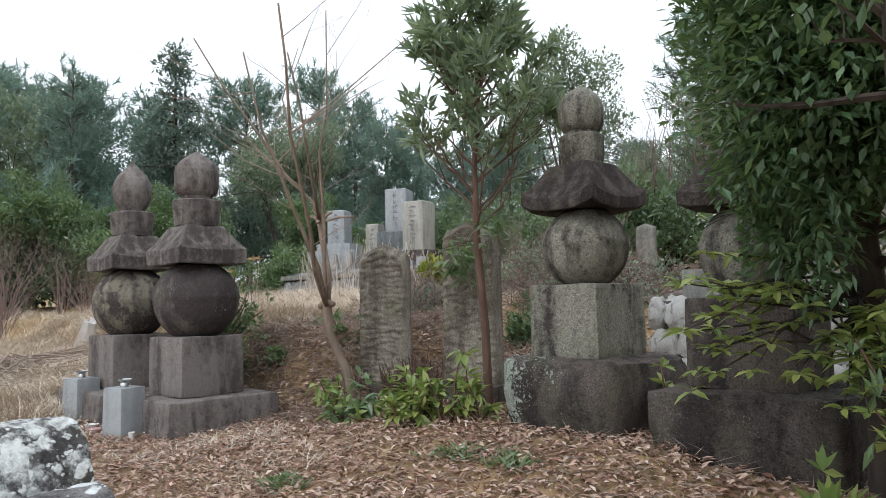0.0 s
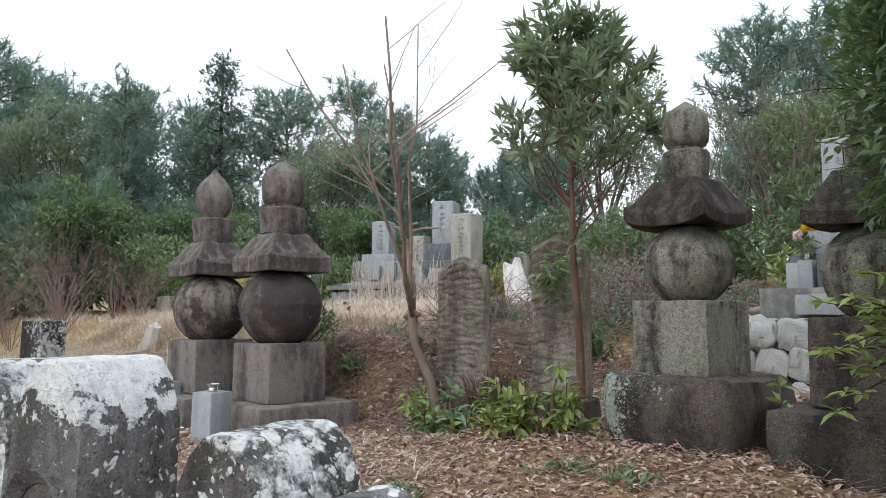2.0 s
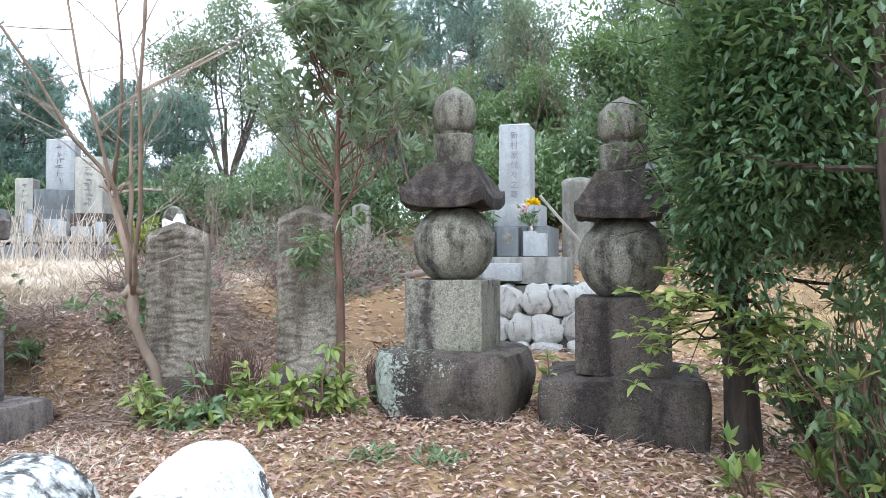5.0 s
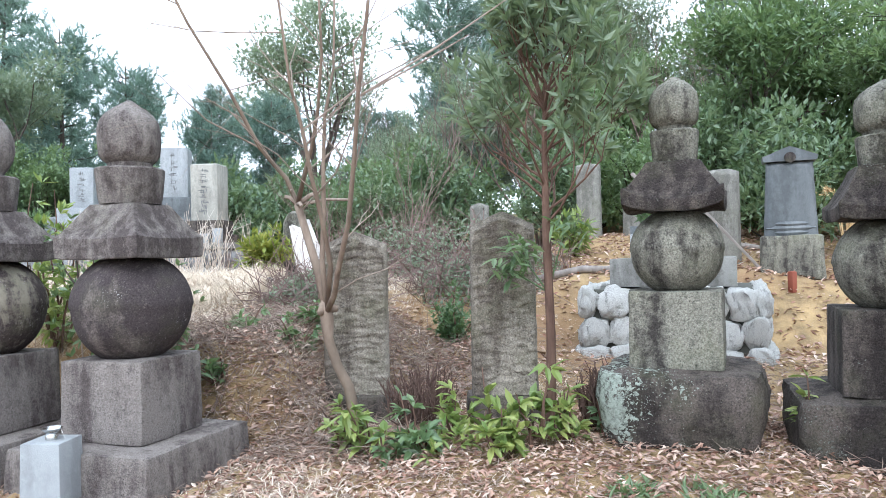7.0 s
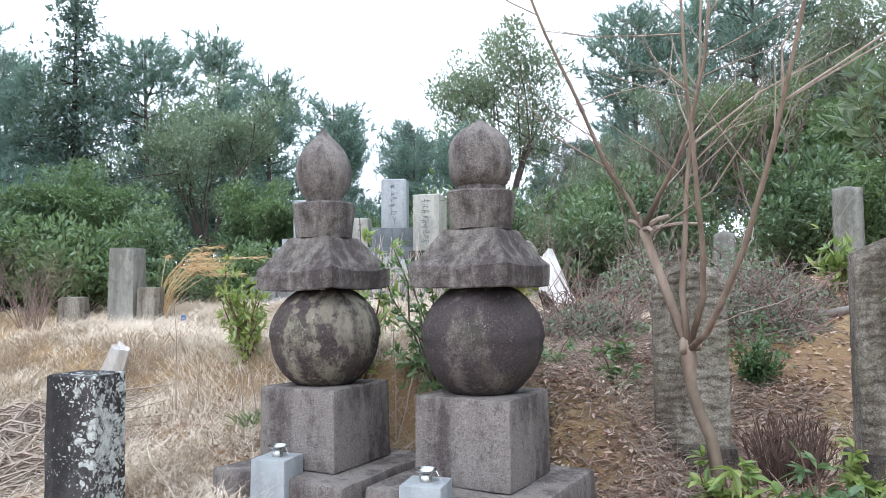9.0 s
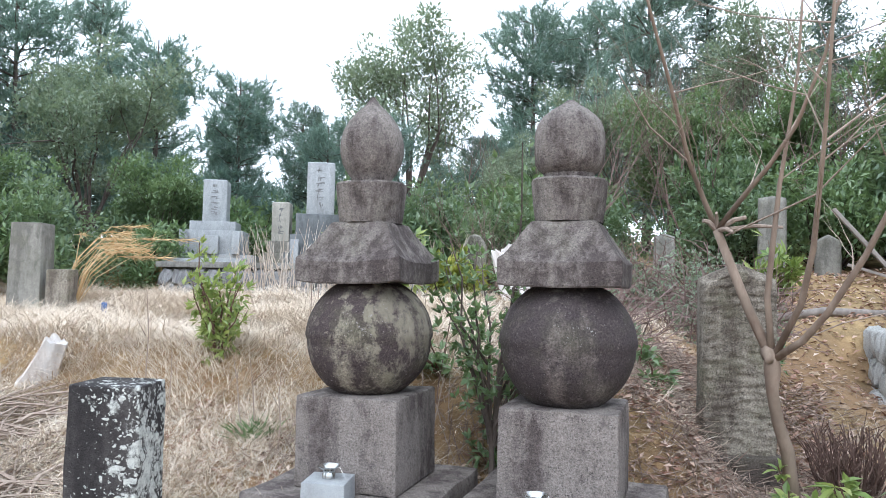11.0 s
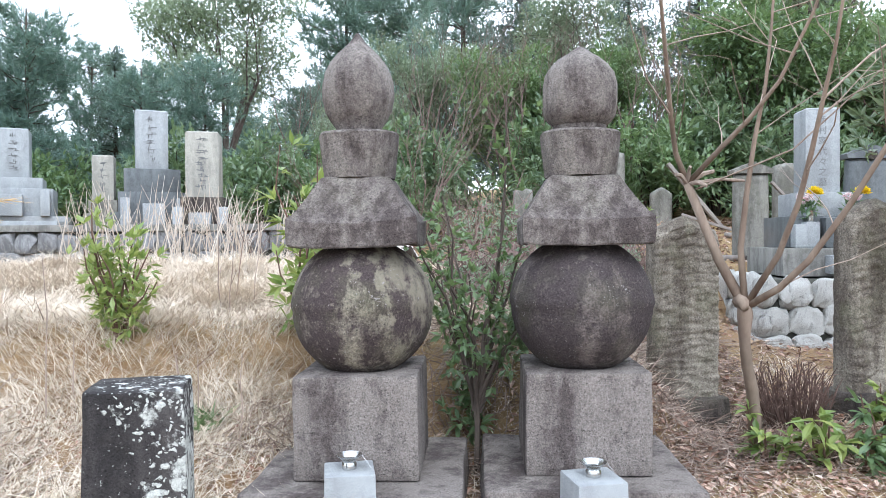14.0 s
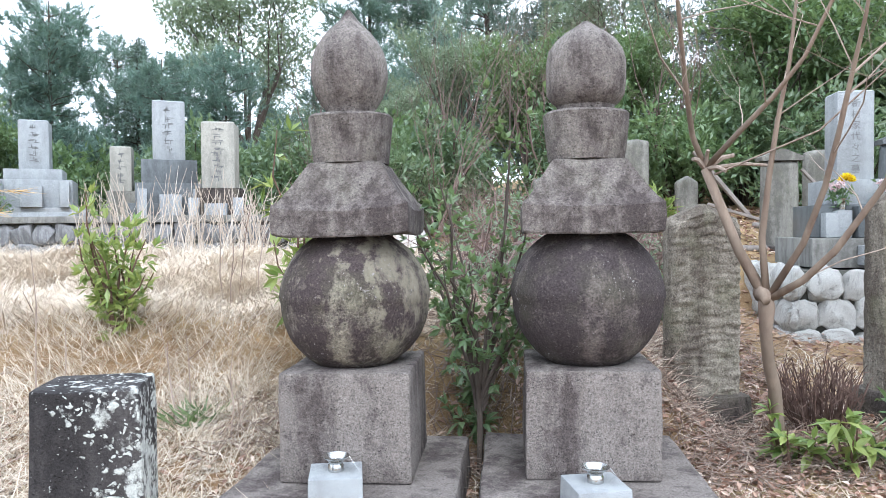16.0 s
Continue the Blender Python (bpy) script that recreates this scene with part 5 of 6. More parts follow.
place(bare[1], [(-6.4, 10.0, 0.8, 0), (-7.4, 9.2, 0.75, 60), (-5.6, 11.0, 0.8, 110), (2.6, 9.6, 0.8, 160), (1.9, 10.9, 0.9, 210), (3.4, 10.6, 0.85, 260), (-8.4, 10.2, 0.9, 300), (0.2, 11.0, 0.6, 20), (2.0, 8.2, 0.55, 80), (-6.9, 8.0, 0.6, 140), (-7.2, 11.2, 1.2, 20), (-8.2, 10.6, 1.1, 80), (-9.1, 11.4, 1.3, 150), (-6.5, 11.8, 1.05, 230), (-7.8, 12.2, 1.3, 310), (-10, 12, 1.4, 40), (-6.0, 9.2, 0.8, 200), (-8.8, 9.2, 1.0, 250), (-9.8, 10.2, 1.2, 320), (-7.4, 10.2, 0.9, 10), (-5.2, 10.2, 0.7, 70)], False)


# ---- the bare coppiced tree ----
def coppice():
    rng = np.random.RandomState(7)
    t = thing("bare_coppiced_tree", pose(0, 0, 0), "leafless many-stemmed young tree with tan bark", "tree")
    low, up = np.array([0.052, 4.157, 0.949]), np.array([-0.058, 4.436, 1.631])
    b = np.array([0.26, 4.2, h1(0.26, 4.2) - 0.05])
    g = Geo()
    g.tube([tuple(b), (0.19, 4.19, 0.472), (0.115, 4.18, 0.62), (0.06, 4.165, 0.78), tuple(low - (0, 0, 0.04)), tuple(low + (-0.01, 0.0, 0.05))], [0.042, 0.034, 0.03, 0.03, 0.042, 0.032], 12)
    g.tube([tuple(low + (-0.05, -0.03, 0.0)), tuple(low + (-0.02, 0.02, 0.03)), tuple(low + (0.06, -0.03, 0.02))], [0.022, 0.045, 0.018], 8)
    gpart("trunk", g, M_BARK_BARE, t, "", True)
    stems = [[np.array(p) for p in pts] for pts in (
        [low, (0.035, 4.3, 1.2), up],
        [up, (-0.12, 4.47, 1.8), (-0.3, 4.38, 1.98), (-0.5, 4.28, 2.32), (-0.73, 4.16, 2.65), (-0.95, 4.05, 3.05)],
        [up, (-0.05, 4.24, 1.81), (-0.04, 4.08, 1.95), (-0.04, 3.92, 2.12), (-0.05, 3.75, 2.42), (-0.1, 3.6, 2.75)],
        [low, (0.03, 4.17, 1.27), (0.04, 4.14, 1.57), (0.03, 4.09, 1.85), (0.03, 4.03, 2.13), (0.09, 4.03, 2.43), (0.1, 3.98, 3.2)],
        [low, (0.03, 3.96, 1.24), (-0.05, 3.82, 1.5), (-0.13, 3.72, 1.74), (-0.19, 3.64, 1.97), (-0.27, 3.55, 2.19), (-0.36, 3.43, 2.7)],
        [low, (0.05, 3.97, 1.06), (0.035, 3.81, 1.21), (0.05, 3.63, 1.47), (0.03, 3.42, 1.8), (0.006, 3.254, 2.08), (0.02, 3.1, 2.5), (0.0, 3.0, 2.85)],
    )]
    stems = [(pts, np.linspace(r0, r1, len(pts))) for pts, (r0, r1) in zip(stems, ((0.03, 0.026), (0.018, 0.006), (0.017, 0.006), (0.02, 0.005), (0.019, 0.006), (0.021, 0.007)))]
    for pts, rad in stems:
        g = Geo()
        g.tube([tuple(p) for p in pts], [0.95 * v for v in rad], 8)
        gpart("stem", g, M_BARK_BARE, t, "", True)
    for off, r in (((0.3, -0.17, 0.02), 0.01), ((0.12, -0.09, 0.07), 0.014), ((-0.08, 0.02, 0.05), 0.014), ((0.0, -0.12, -0.02), 0.013), ((-0.05, -0.05, 0.09), 0.011)):
        g = Geo()
        g.tube([tuple(up), tuple(up + np.array(off) * 0.6 + (0, 0, 0.015)), tuple(up + np.array(off))], [r * 1.2, r, r * 0.8], 6)
        gpart("cut_stub", g, M_TWIG, t, "pale sawn stub")
    g = Geo()
    for pts, _ in stems[1:]:
        for k in range(6):
            i = rng.randint(1, len(pts) - 1) if len(pts) > 2 else 0
            q = rng.rand()
            p = np.array(pts[i]) * (1 - q) + np.array(pts[i + 1]) * q
            d = rng.normal(size=3) * np.array([0.7, 0.5, 0.3]) + np.array([0, 0, 0.55])
            branch_tree(g, p, d, rng.uniform(0.35, 0.7), 0.004, 2, rng, [], 4, 0.4, 0.1, (1, 3), 0.7)
    for a, b, c in (((-0.03, 4.4, 1.6), (0.06, 3.9, 1.78), (0.1, 3.5, 2.12)), ((0.006, 3.254, 2.08), (0.4, 3.17, 2.34), (0.9, 3.05, 2.7)), ((0.006, 3.254, 2.08), (0.3, 3.2, 2.25), (0.55, 3.1, 2.4)), ((-0.19, 3.64, 1.97), (0.1, 3.55, 2.2), (0.5, 3.42, 2.42)), ((-0.3, 4.38, 1.98), (-0.62, 4.3, 2.12), (-0.9, 4.2, 2.36)), ((0.006, 3.254, 2.08), (-0.03, 3.2, 2.3), (0.1, 3.1, 2.6))):
        g.tube([a, b, c], [0.006, 0.005, 0.0025], 5)
    gpart("twigwork", g, M_TWIG, t, "fine pale twigs")


coppice()


# ---- the slim evergreen by the hewn slab ----
def sapling_tree():
    rng = np.random.RandomState(17)
    t = thing("young_evergreen_tree", pose(0, 0, 0), "slim young evergreen with reddish trunk and narrow dark leaves", "tree")
    b = np.array([1.26, 3.55, h1(1.26, 3.55) - 0.05])
    fork = np.array([1.2, 3.46, 1.42])
    g, ends = Geo(), []
    g.tube([tuple(b), tuple(b * 0.5 + fork * 0.5 + (0.015, 0.0, 0)), tuple(fork), tuple(fork + (0.0, 0.0, 0.5)), tuple(fork + (0.03, 0.0, 1.2))], [0.032, 0.028, 0.025, 0.016, 0.006], 9)
    for k in range(40):
        a, q = k * 2.4, rng.rand()
        z = 1.1 * q
        tilt = 1.25 * (1 - 0.55 * q)
        d = (math.cos(a) * tilt, math.sin(a) * tilt, 0.9)
        branch_tree(g, fork + np.array([0, 0, z]), d, 0.33 * (1.4 - 0.6 * q), 0.009, 2, rng, ends, 5, 0.42, 0.22, (2, 3), 0.72)
    gpart("trunk", g, M_BARK_RED, t)
    lv = Geo()
    for p, d in ends:
        m = rng.randint(11, 17)
        dirs = d * 0.7 + rng.normal(size=(m, 3)) * 0.62
        lv.leaves(p - np.outer(rng.uniform(0, 0.09, m), d), dirs, 0.125, 0.03, rng, 0.15)
    gpart("crown", lv, M_LEAF_SAPLING, t, "narrow green leaves in upright sprays")
    sp = Geo()
    for p0, n in (((1.1, 3.62, 1.3), 60), ((1.05, 3.66, 1.2), 50), ((1.3, 3.4, 1.45), 30)):
        dirs = rng.normal(size=(n, 3)) * np.array([1, 1, 0.5])
        sp.broad(np.array(p0) + rng.normal(size=(n, 3)) * 0.05, dirs, 0.12, 0.032, rng)
    for p1 in ((1.1, 3.62, 1.3), (1.05, 3.66, 1.2), (1.3, 3.4, 1.45)):
        sp.tube([(1.23, 3.5, 1.05), p1], [0.006, 0.003], 4)
    gpart("side_foliage", sp, M_LEAF_MID, t, "pale leafy shoots on the trunk")


sapling_tree()


def leafy_plant(name, x, y, top, r, low, mat, n_stem, per, leaf_l, leaf_w, label, seed, category="shrub", bark_mat=None, taper=0.5, trunk=0.0, broad=False):
    """A shrub: several stems with leaves along them."""
    rng = np.random.RandomState(seed)
    z0 = h1(x, y)
    t = thing(name, pose(x, y, z0), label, category)
    g, lv = Geo(), Geo()
    H = top - z0
    if trunk:
        g.tube([(0, 0, -0.05), (0.015, 0.01, trunk * 0.5), (0, 0, trunk + 0.05)], [0.018, 0.016, 0.014], 7)
    for k in range(n_stem):
        a = rng.uniform(0, math.tau)
        q = rng.rand() ** 0.5
        hh = H * rng.uniform(0.45, 1.0) * (1 - taper * q * 0.6) if k else H
        e = np.array([math.cos(a) * r * q, math.sin(a) * r * q, hh])
        c = limb_curve((0.02 * math.cos(a), 0.02 * math.sin(a), -0.03 if not trunk else trunk * rng.uniform(0.75, 1.2)), e, rng, 0.1, 4)
        g.tube(c, [0.011, 0.009, 0.007, 0.005, 0.003], 5, False)
        for j in range(per):
            s = rng.uniform(max(0.12, low), 1.0)
            i = min(3, int(s * 4))
            f = s * 4 - i
            p = np.array(c[i]) * (1 - f) + np.array(c[i + 1]) * f
            off = rng.normal(size=3) * r * 0.16
            m = 5
            d = rng.normal(size=(m, 3)) * 0.8 + np.array([0, 0, 0.5]) + off / (np.linalg.norm(off) + 1e-6)
            if broad:
                lv.broad(np.repeat((p + 0.4 * off)[None], m, 0), d * np.array([1, 1, 0.6]) + np.array([0, 0, 0.15]), leaf_l, leaf_w, rng)
            else:
                lv.leaves(np.repeat((p + off)[None], m, 0), d, leaf_l, leaf_w, rng, 0.15, np.array([0, 0, 1.0]))
    gpart("stemwork", g, bark_mat or M_BARK_RED, t)
    gpart("leafage", lv, mat, t)
    return t


leafy_plant("evergreen_shrub", -1.13, 5.02, 2.1, 0.43, 0.3, M_LEAF_MID, 20, 18, 0.06, 0.03, "upright green shrub growing between the two pagodas", 61, "shrub", M_BARK_PINE, 0.5, 0.42)
leafy_plant("evergreen_shrub", -2.46, 6.85, 1.56, 0.28, 0.15, M_LEAF_FRESH, 15, 13, 0.085, 0.032, "young yellow-green shrub in dry grass", 63)
leafy_plant("evergreen_shrub", -1.56, 5.92, 1.9, 0.33, 0.25, M_LEAF_FRESH, 10, 12, 0.11, 0.04, "large-leaved yellow-green shrub behind a pagoda", 64)
leafy_plant("variegated_shrub", 0.76, 10.0, 1.75, 0.4, 0.1, M_LEAF_YELLOW, 20, 18, 0.13, 0.05, "yellow variegated shrub on the slope", 65)
leafy_plant("evergreen_shrub", *sw(2.9, 1.05), 1.0, 0.22, 0.05, M_LEAF_DARK, 16, 20, 0.06, 0.025, "small dark rounded shrub on bare soil", 66)
leafy_plant("evergreen_shrub", *sw(6.8, 1.6), 1.95, 0.3, 0.2, M_LEAF_FRESH, 8, 10, 0.2, 0.05, "long-leaved young evergreen on the slope", 67)


# ---- the shady evergreen over the dark pagoda ----
def shade_tree():
    rng = np.random.RandomState(27)
    t = thing("large_evergreen_tree", pose(0, 0, 0), "dense dark evergreen overhanging the end of the row", "tree")
    g = Geo()
    z0 = h1(2.86, 1.72) - 0.05
    g.tube([(2.86, 1.72, z0), (2.83, 1.72, 0.6), (2.78, 1.76, 1.2), (2.85, 1.6, 2.0), (2.95, 1.4, 3.2)], [0.1, 0.085, 0.08, 0.07, 0.03], 10)
    gpart("trunk", g, M_BARK_DARK, t)
    g = Geo()
    z1 = h1(2.42, 0.62) - 0.05
    g.tube([(2.42, 0.62, z1), (2.4, 0.64, 0.8), (2.34, 0.66, 1.5), (2.36, 0.7, 2.3), (2.4, 0.8, 3.3)], [0.034, 0.031, 0.028, 0.025, 0.015], 9)
    gpart("second_trunk", g, M_BARK_DARK, t)
    g, ends = Geo(), []
    for k in range(46):
        if k % 3:
            p = np.array([2.82, 1.68, rng.uniform(0.95, 2.8)])
            a = rng.uniform(0, math.tau)
            d, L = (math.cos(a), math.sin(a), rng.uniform(-0.1, 0.7)), 0.42
        else:
            p = np.array([2.37, 0.68, rng.uniform(1.5, 3.1)])
            a = rng.uniform(0, math.tau)
            d, L = (math.cos(a), math.sin(a), rng.uniform(0.0, 0.7)), 0.3
        branch_tree(g, p, d, L, 0.014, 2, rng, ends, 4, 0.5, 0.08, (2, 3), 0.75)
    gpart("branchwork", g, M_BARK_DARK, t)
    lv = Geo()
    for p, d in ends:
        if p[2] < 0.85 or (p[2] < 2.5 and -0.353 * (p[0] - 2.58) + 0.936 * (p[1] - 2.34) > -0.36):
            continue
        m = rng.randint(16, 26)
        lv.leaves(p + rng.normal(size=(m, 3)) * 0.09, d * 0.6 + rng.normal(size=(m, 3)) * 0.8, 0.06, 0.025, rng, 0.15, np.array([0, 0, 1.0]))
    m = 25000
    u = rng.normal(size=(m, 3))
    u /= np.linalg.norm(u, axis=1, keepdims=True)
    lump = 1 + 0.22 * np.sin(5 * u[:, :1] + 2) * np.sin(4 * u[:, 1:2]) + 0.18 * np.sin(7 * u[:, 2:3] + 3 * u[:, :1])
    pos = np.array([3.1, 1.46, 2.35]) + u * np.array([0.86, 0.86, 1.35]) * lump * rng.uniform(0.45, 1.02, (m, 1))
    keep = (pos[:, 2] > 1.15 + 0.25 * np.sin(pos[:, 0] * 6)) & (np.hypot(pos[:, 0] - 2.52, pos[:, 1] - 2.3) > 0.5) & ((-0.353 * (pos[:, 0] - 2.58) + 0.936 * (pos[:, 1] - 2.34) < -0.36) | (pos[:, 2] > 2.5))
    lv.leaves(pos[keep], (u + rng.normal(size=(m, 3)) * 0.7)[keep], 0.06, 0.025, rng, 0.15, np.array([0, 0, 1.0]))
    m = 9500
    u = rng.normal(size=(m, 3))
    u /= np.linalg.norm(u, axis=1, keepdims=True)
    pos = np.array([2.36, 1.05, 2.45]) + u * np.array([0.46, 0.46, 1.25]) * rng.uniform(0.55, 1.0, (m, 1))
    keep = pos[:, 2] > 1.3 + 0.2 * np.sin(pos[:, 1] * 9)
    lv.leaves(pos[keep], (u + rng.normal(size=(m, 3)) * 0.7)[keep], 0.06, 0.025, rng, 0.15, np.array([0, 0, 1.0]))
    m = 9500
    u = rng.normal(size=(m, 3))
    u /= np.linalg.norm(u, axis=1, keepdims=True)
    lump = 1 + 0.25 * np.sin(6 * u[:, :1] + 1) * np.sin(5 * u[:, 2:3])
    pos = np.array([2.36, 1.33, 1.8]) + u * np.array([0.36, 0.36, 0.75]) * lump * rng.uniform(0.4, 1.0, (m, 1))
    lv.leaves(pos, u + rng.normal(size=(m, 3)) * 0.7, 0.06, 0.025, rng, 0.15, np.array([0, 0, 1.0]))
    # fuller boughs over the far side and hanging low beside the trunk
    for c, r, m in (((3.05, 0.72, 2.3), (0.5, 0.5, 1.0), 9000), ((3.3, 1.15, 1.55), (0.5, 0.5, 0.6), 5200), ((2.95, 0.75, 1.25), (0.35, 0.4, 0.45), 3000), ((2.45, 1.55, 1.3), (0.22, 0.2, 0.3), 1500)):
        u = rng.normal(size=(m, 3))
        u /= np.linalg.norm(u, axis=1, keepdims=True)
        lump = 1 + 0.3 * np.sin(6 * u[:, :1] + c[0]) * np.sin(5 * u[:, 2:3] + c[1])
        lv.leaves(np.array(c) + u * np.array(r) * lump * rng.uniform(0.3, 1.05, (m, 1)), u + rng.normal(size=(m, 3)) * 0.7, 0.06, 0.025, rng, 0.15, np.array([0, 0, 1.0]))
    gpart("crown", lv, M_LEAF_DARK, t, "glossy dark leaves")
    tw, lf = Geo(), Geo()
    for k in range(40):
        p = np.array([2.72, 1.68, rng.uniform(0.75, 1.1)])
        e = np.array([rng.uniform(1.95, 2.5), rng.uniform(1.3, 1.75), rng.uniform(0.58, 1.15)])
        if k > 20:
            e = np.array([rng.uniform(2.45, 2.75), rng.uniform(1.05, 1.4), rng.uniform(0.5, 0.95)])
        c = limb_curve(p, e, rng, 0.12, 4)
        tw.tube(c, [0.008, 0.006, 0.005, 0.004, 0.002], 4, False)
        for q in (0.62, 0.82, 1.0):
            i = min(3, int(q * 4))
            pp = np.array(c[i]) + (np.array(c[i + 1]) - np.array(c[i])) * (q * 4 - i)
            a0 = rng.uniform(0, math.tau)
            for s in range(6):
                a = a0 + s * math.tau / 6 + rng.uniform(-0.3, 0.3)
                lf.broad(pp[None], np.array([[math.cos(a), math.sin(a), rng.uniform(-0.3, 0.6)]]), 0.09, 0.034, rng)
    gpart("twigwork", tw, M_BARK_DARK, t)
    gpart("low_foliage", lf, M_LEAF_FRESH, t, "yellow-green whorls of leaves")


shade_tree()
leafy_plant("evergreen_shrub", 2.72, 0.95, 1.15, 0.4, 0.2, M_LEAF_MID, 26, 9, 0.09, 0.036, "loose green shrub under the dark evergreen", 68)
leafy_plant("evergreen_shrub", 3.15, 1.45, 1.15, 0.4, 0.25, M_LEAF_DARK, 18, 11, 0.08, 0.032, "dark-leaved shrub under the evergreen", 69)
leafy_plant("evergreen_shrub", 2.6, 0.55, 0.85, 0.34, 0.2, M_LEAF_FRESH, 18, 8, 0.09, 0.036, "yellowing shrub under the evergreen", 70)
thin = make_bare(71, 1.5, "twiggy undergrowth with thin dark stems", M_BARK_DARK, 3, 0.8, (2, 3), 0.008, 8)
place(thin, [(3.1, 1.25, 0.9, 0), (2.75, 0.75, 0.8, 90), (3.5, 1.7, 1.0, 200)], False)
for x, y, sd in ((2.75, 1.2, 3), (3.0, 0.85, 4), (2.45, 1.35, 5), (2.6, 0.45, 6)):
    leafy_plant("ground_plant", x, y, h1(x, y) + 0.22, 0.16, 0.3, M_LEAF_FRESH, 5, 3, 0.1, 0.038, "low yellow-green broad-leaved plant on the litter", sd, "plant")


# ---- low growth round the slabs ----
def stub_shrub(x, y, r, h, seed):
    rng = np.random.RandomState(seed)
    z0 = h1(x, y)
    t = thing("cut_shrub", pose(x, y, z0), "hard-pruned shrub of dark red-brown stubs", "shrub")
    g = Geo()
    for k in range(120):
        a, q = rng.uniform(0, math.tau), rng.rand() ** 0.5
        e = np.array([math.cos(a) * r * q, math.sin(a) * r * q, h * rng.uniform(0.5, 1.0) * (1 - 0.3 * q)])
        b = e * np.array([0.5, 0.5, 0])
        m = b * 0.45 + e * 0.55 + rng.normal(size=3) * 0.02
        g.tube([tuple(b), tuple(m), tuple(e)], [0.0055, 0.0045, 0.003], 4)
        for j in range(3):
            f = m + (e - m) * rng.rand()
            g.tube([tuple(f), tuple(f + rng.normal(size=3) * np.array([0.03, 0.03, 0.02]) + np.array([0, 0, 0.05]))], [0.003, 0.002], 3)
    gpart("stubwork", g, M_STUB, t)


stub_shrub(0.68, 4.2, 0.26, 0.47, 1)
stub_shrub(1.54, 3.46, 0.14, 0.44, 2)
PLANTS = [(0.42, 1.32, 0.3, 0.2, 0.15), (0.38, 1.6, 0.34, 0.2, 0.15), (0.55, 1.08, 0.3, 0.15, 0.13), (0.5, 2.02, 0.42, 0.17, 0.16), (0.5, 2.25, 0.46, 0.18, 0.16), (0.35, 1.45, 0.18, 0.22, 0.13), (0.6, 1.75, 0.3, 0.14, 0.14), (0.62, 2.42, 0.34, 0.14, 0.14), (0.75, 3.62, 0.42, 0.12, 0.13), (0.85, 2.6, 0.24, 0.14, 0.11), (0.3, 1.75, 0.15, 0.2, 0.11), (0.3, 2.12, 0.26, 0.15, 0.15)]
for k, (s, w, hh, r, ll) in enumerate(PLANTS):
    x, y = sw(s, w)
    leafy_plant("ground_plant", x, y, h1(x, y) + hh, r, 0.35, M_LEAF_FRESH if k % 4 != 1 else M_LEAF_MID, 6, 3, ll * 0.85, ll * 0.3, "low broad-leaved green plant at the foot of a slab", 80 + k, "plant", broad=True)
for k, (s, w) in enumerate(((0.75, -0.55), (0.8, 0.0), (1.25, 0.35), (1.0, -1.0), (0.65, -0.5), (1.6, 0.2), (1.35, -0.2))):
    x, y = sw(s, w)
    leafy_plant("ground_plant", x, y, h1(x, y) + 0.22, 0.2, 0.1, M_LEAF_MID, 7, 4, 0.1, 0.034, "small green plant on the dry bank", 100 + k, "plant", broad=True)
for k, (x, y) in enumerate(((-2.34, 5.85), (1.07, 2.55), (1.35, 2.3), (-0.15, 5.5), (0.2, 2.4))):
    rng = np.random.RandomState(120 + k)
    t = thing("grass_tuft", pose(x, y, h1(x, y)), "fresh green tuft of grass on the ground", "plant")
    g = Geo()
    n = 90
    a = rng.uniform(0, math.tau, n)
    d = np.stack([np.cos(a), np.sin(a), rng.uniform(0.3, 1.2, n)], 1)
    g.leaves(rng.normal(size=(n, 3)) * np.array([0.06, 0.06, 0]), d, 0.17 if k == 0 else 0.09, 0.02, rng)
    gpart("blade_tuft", g, M_LEAF_MID, t)


# ---- dry stalks, plumes, brushwood ----
def stalks(x, y, n, r, h, mat, label, seed, lean=0.25, category="dry plant", name="dead_stalks", width=0.012):
    rng = np.random.RandomState(seed)
    t = thing(name, pose(x, y, h1(x, y) - 0.02), label, category)
    g = Geo()
    for k in range(n):
        a, q = rng.uniform(0, math.tau), rng.rand() ** 0.5
        b = np.array([math.cos(a) * r * q, math.sin(a) * r * q, 0])
        e = b + np.array([rng.normal() * lean, rng.normal() * lean, 1]) * h * rng.uniform(0.5, 1.0)
        g.tube(limb_curve(b, e, rng, 0.05, 3), [width * 0.6, width * 0.5, width * 0.4, width * 0.2], 3, False)
        if rng.rand() < 0.6:
            m = b + (e - b) * rng.uniform(0.4, 0.8)
            g.tube([tuple(m), tuple(m + np.array([rng.normal() * 0.25, rng.normal() * 0.25, 0.25]) * h * 0.5)], [width * 0.35, width * 0.15], 3, False)
    gpart("stalkwork", g, mat, t)
    return t


for k, (x, y, n, r, h) in enumerate(((-1.0, 10.9, 60, 0.7, 1.25), (0.0, 10.3, 50, 0.7, 1.1), (-1.6, 11.4, 30, 0.5, 1.1), (-0.3, 11.2, 40, 0.6, 1.15))):
    stalks(x, y, n, r, h, M_REED, "clump of pale leafless dead stalks", 200 + k)
for k, (x, y, n, r, h) in enumerate(((-2.3, 5.75, 3, 0.2, 0.8), (-2.85, 6.45, 2, 0.1, 0.9), (-1.5, 5.6, 4, 0.25, 1.1), (-1.4, 7.0, 8, 0.4, 0.8))):
    stalks(x, y, n, r, h, M_TWIGS, "thin brown upright dead stems in grass", 220 + k, 0.12, width=0.01)


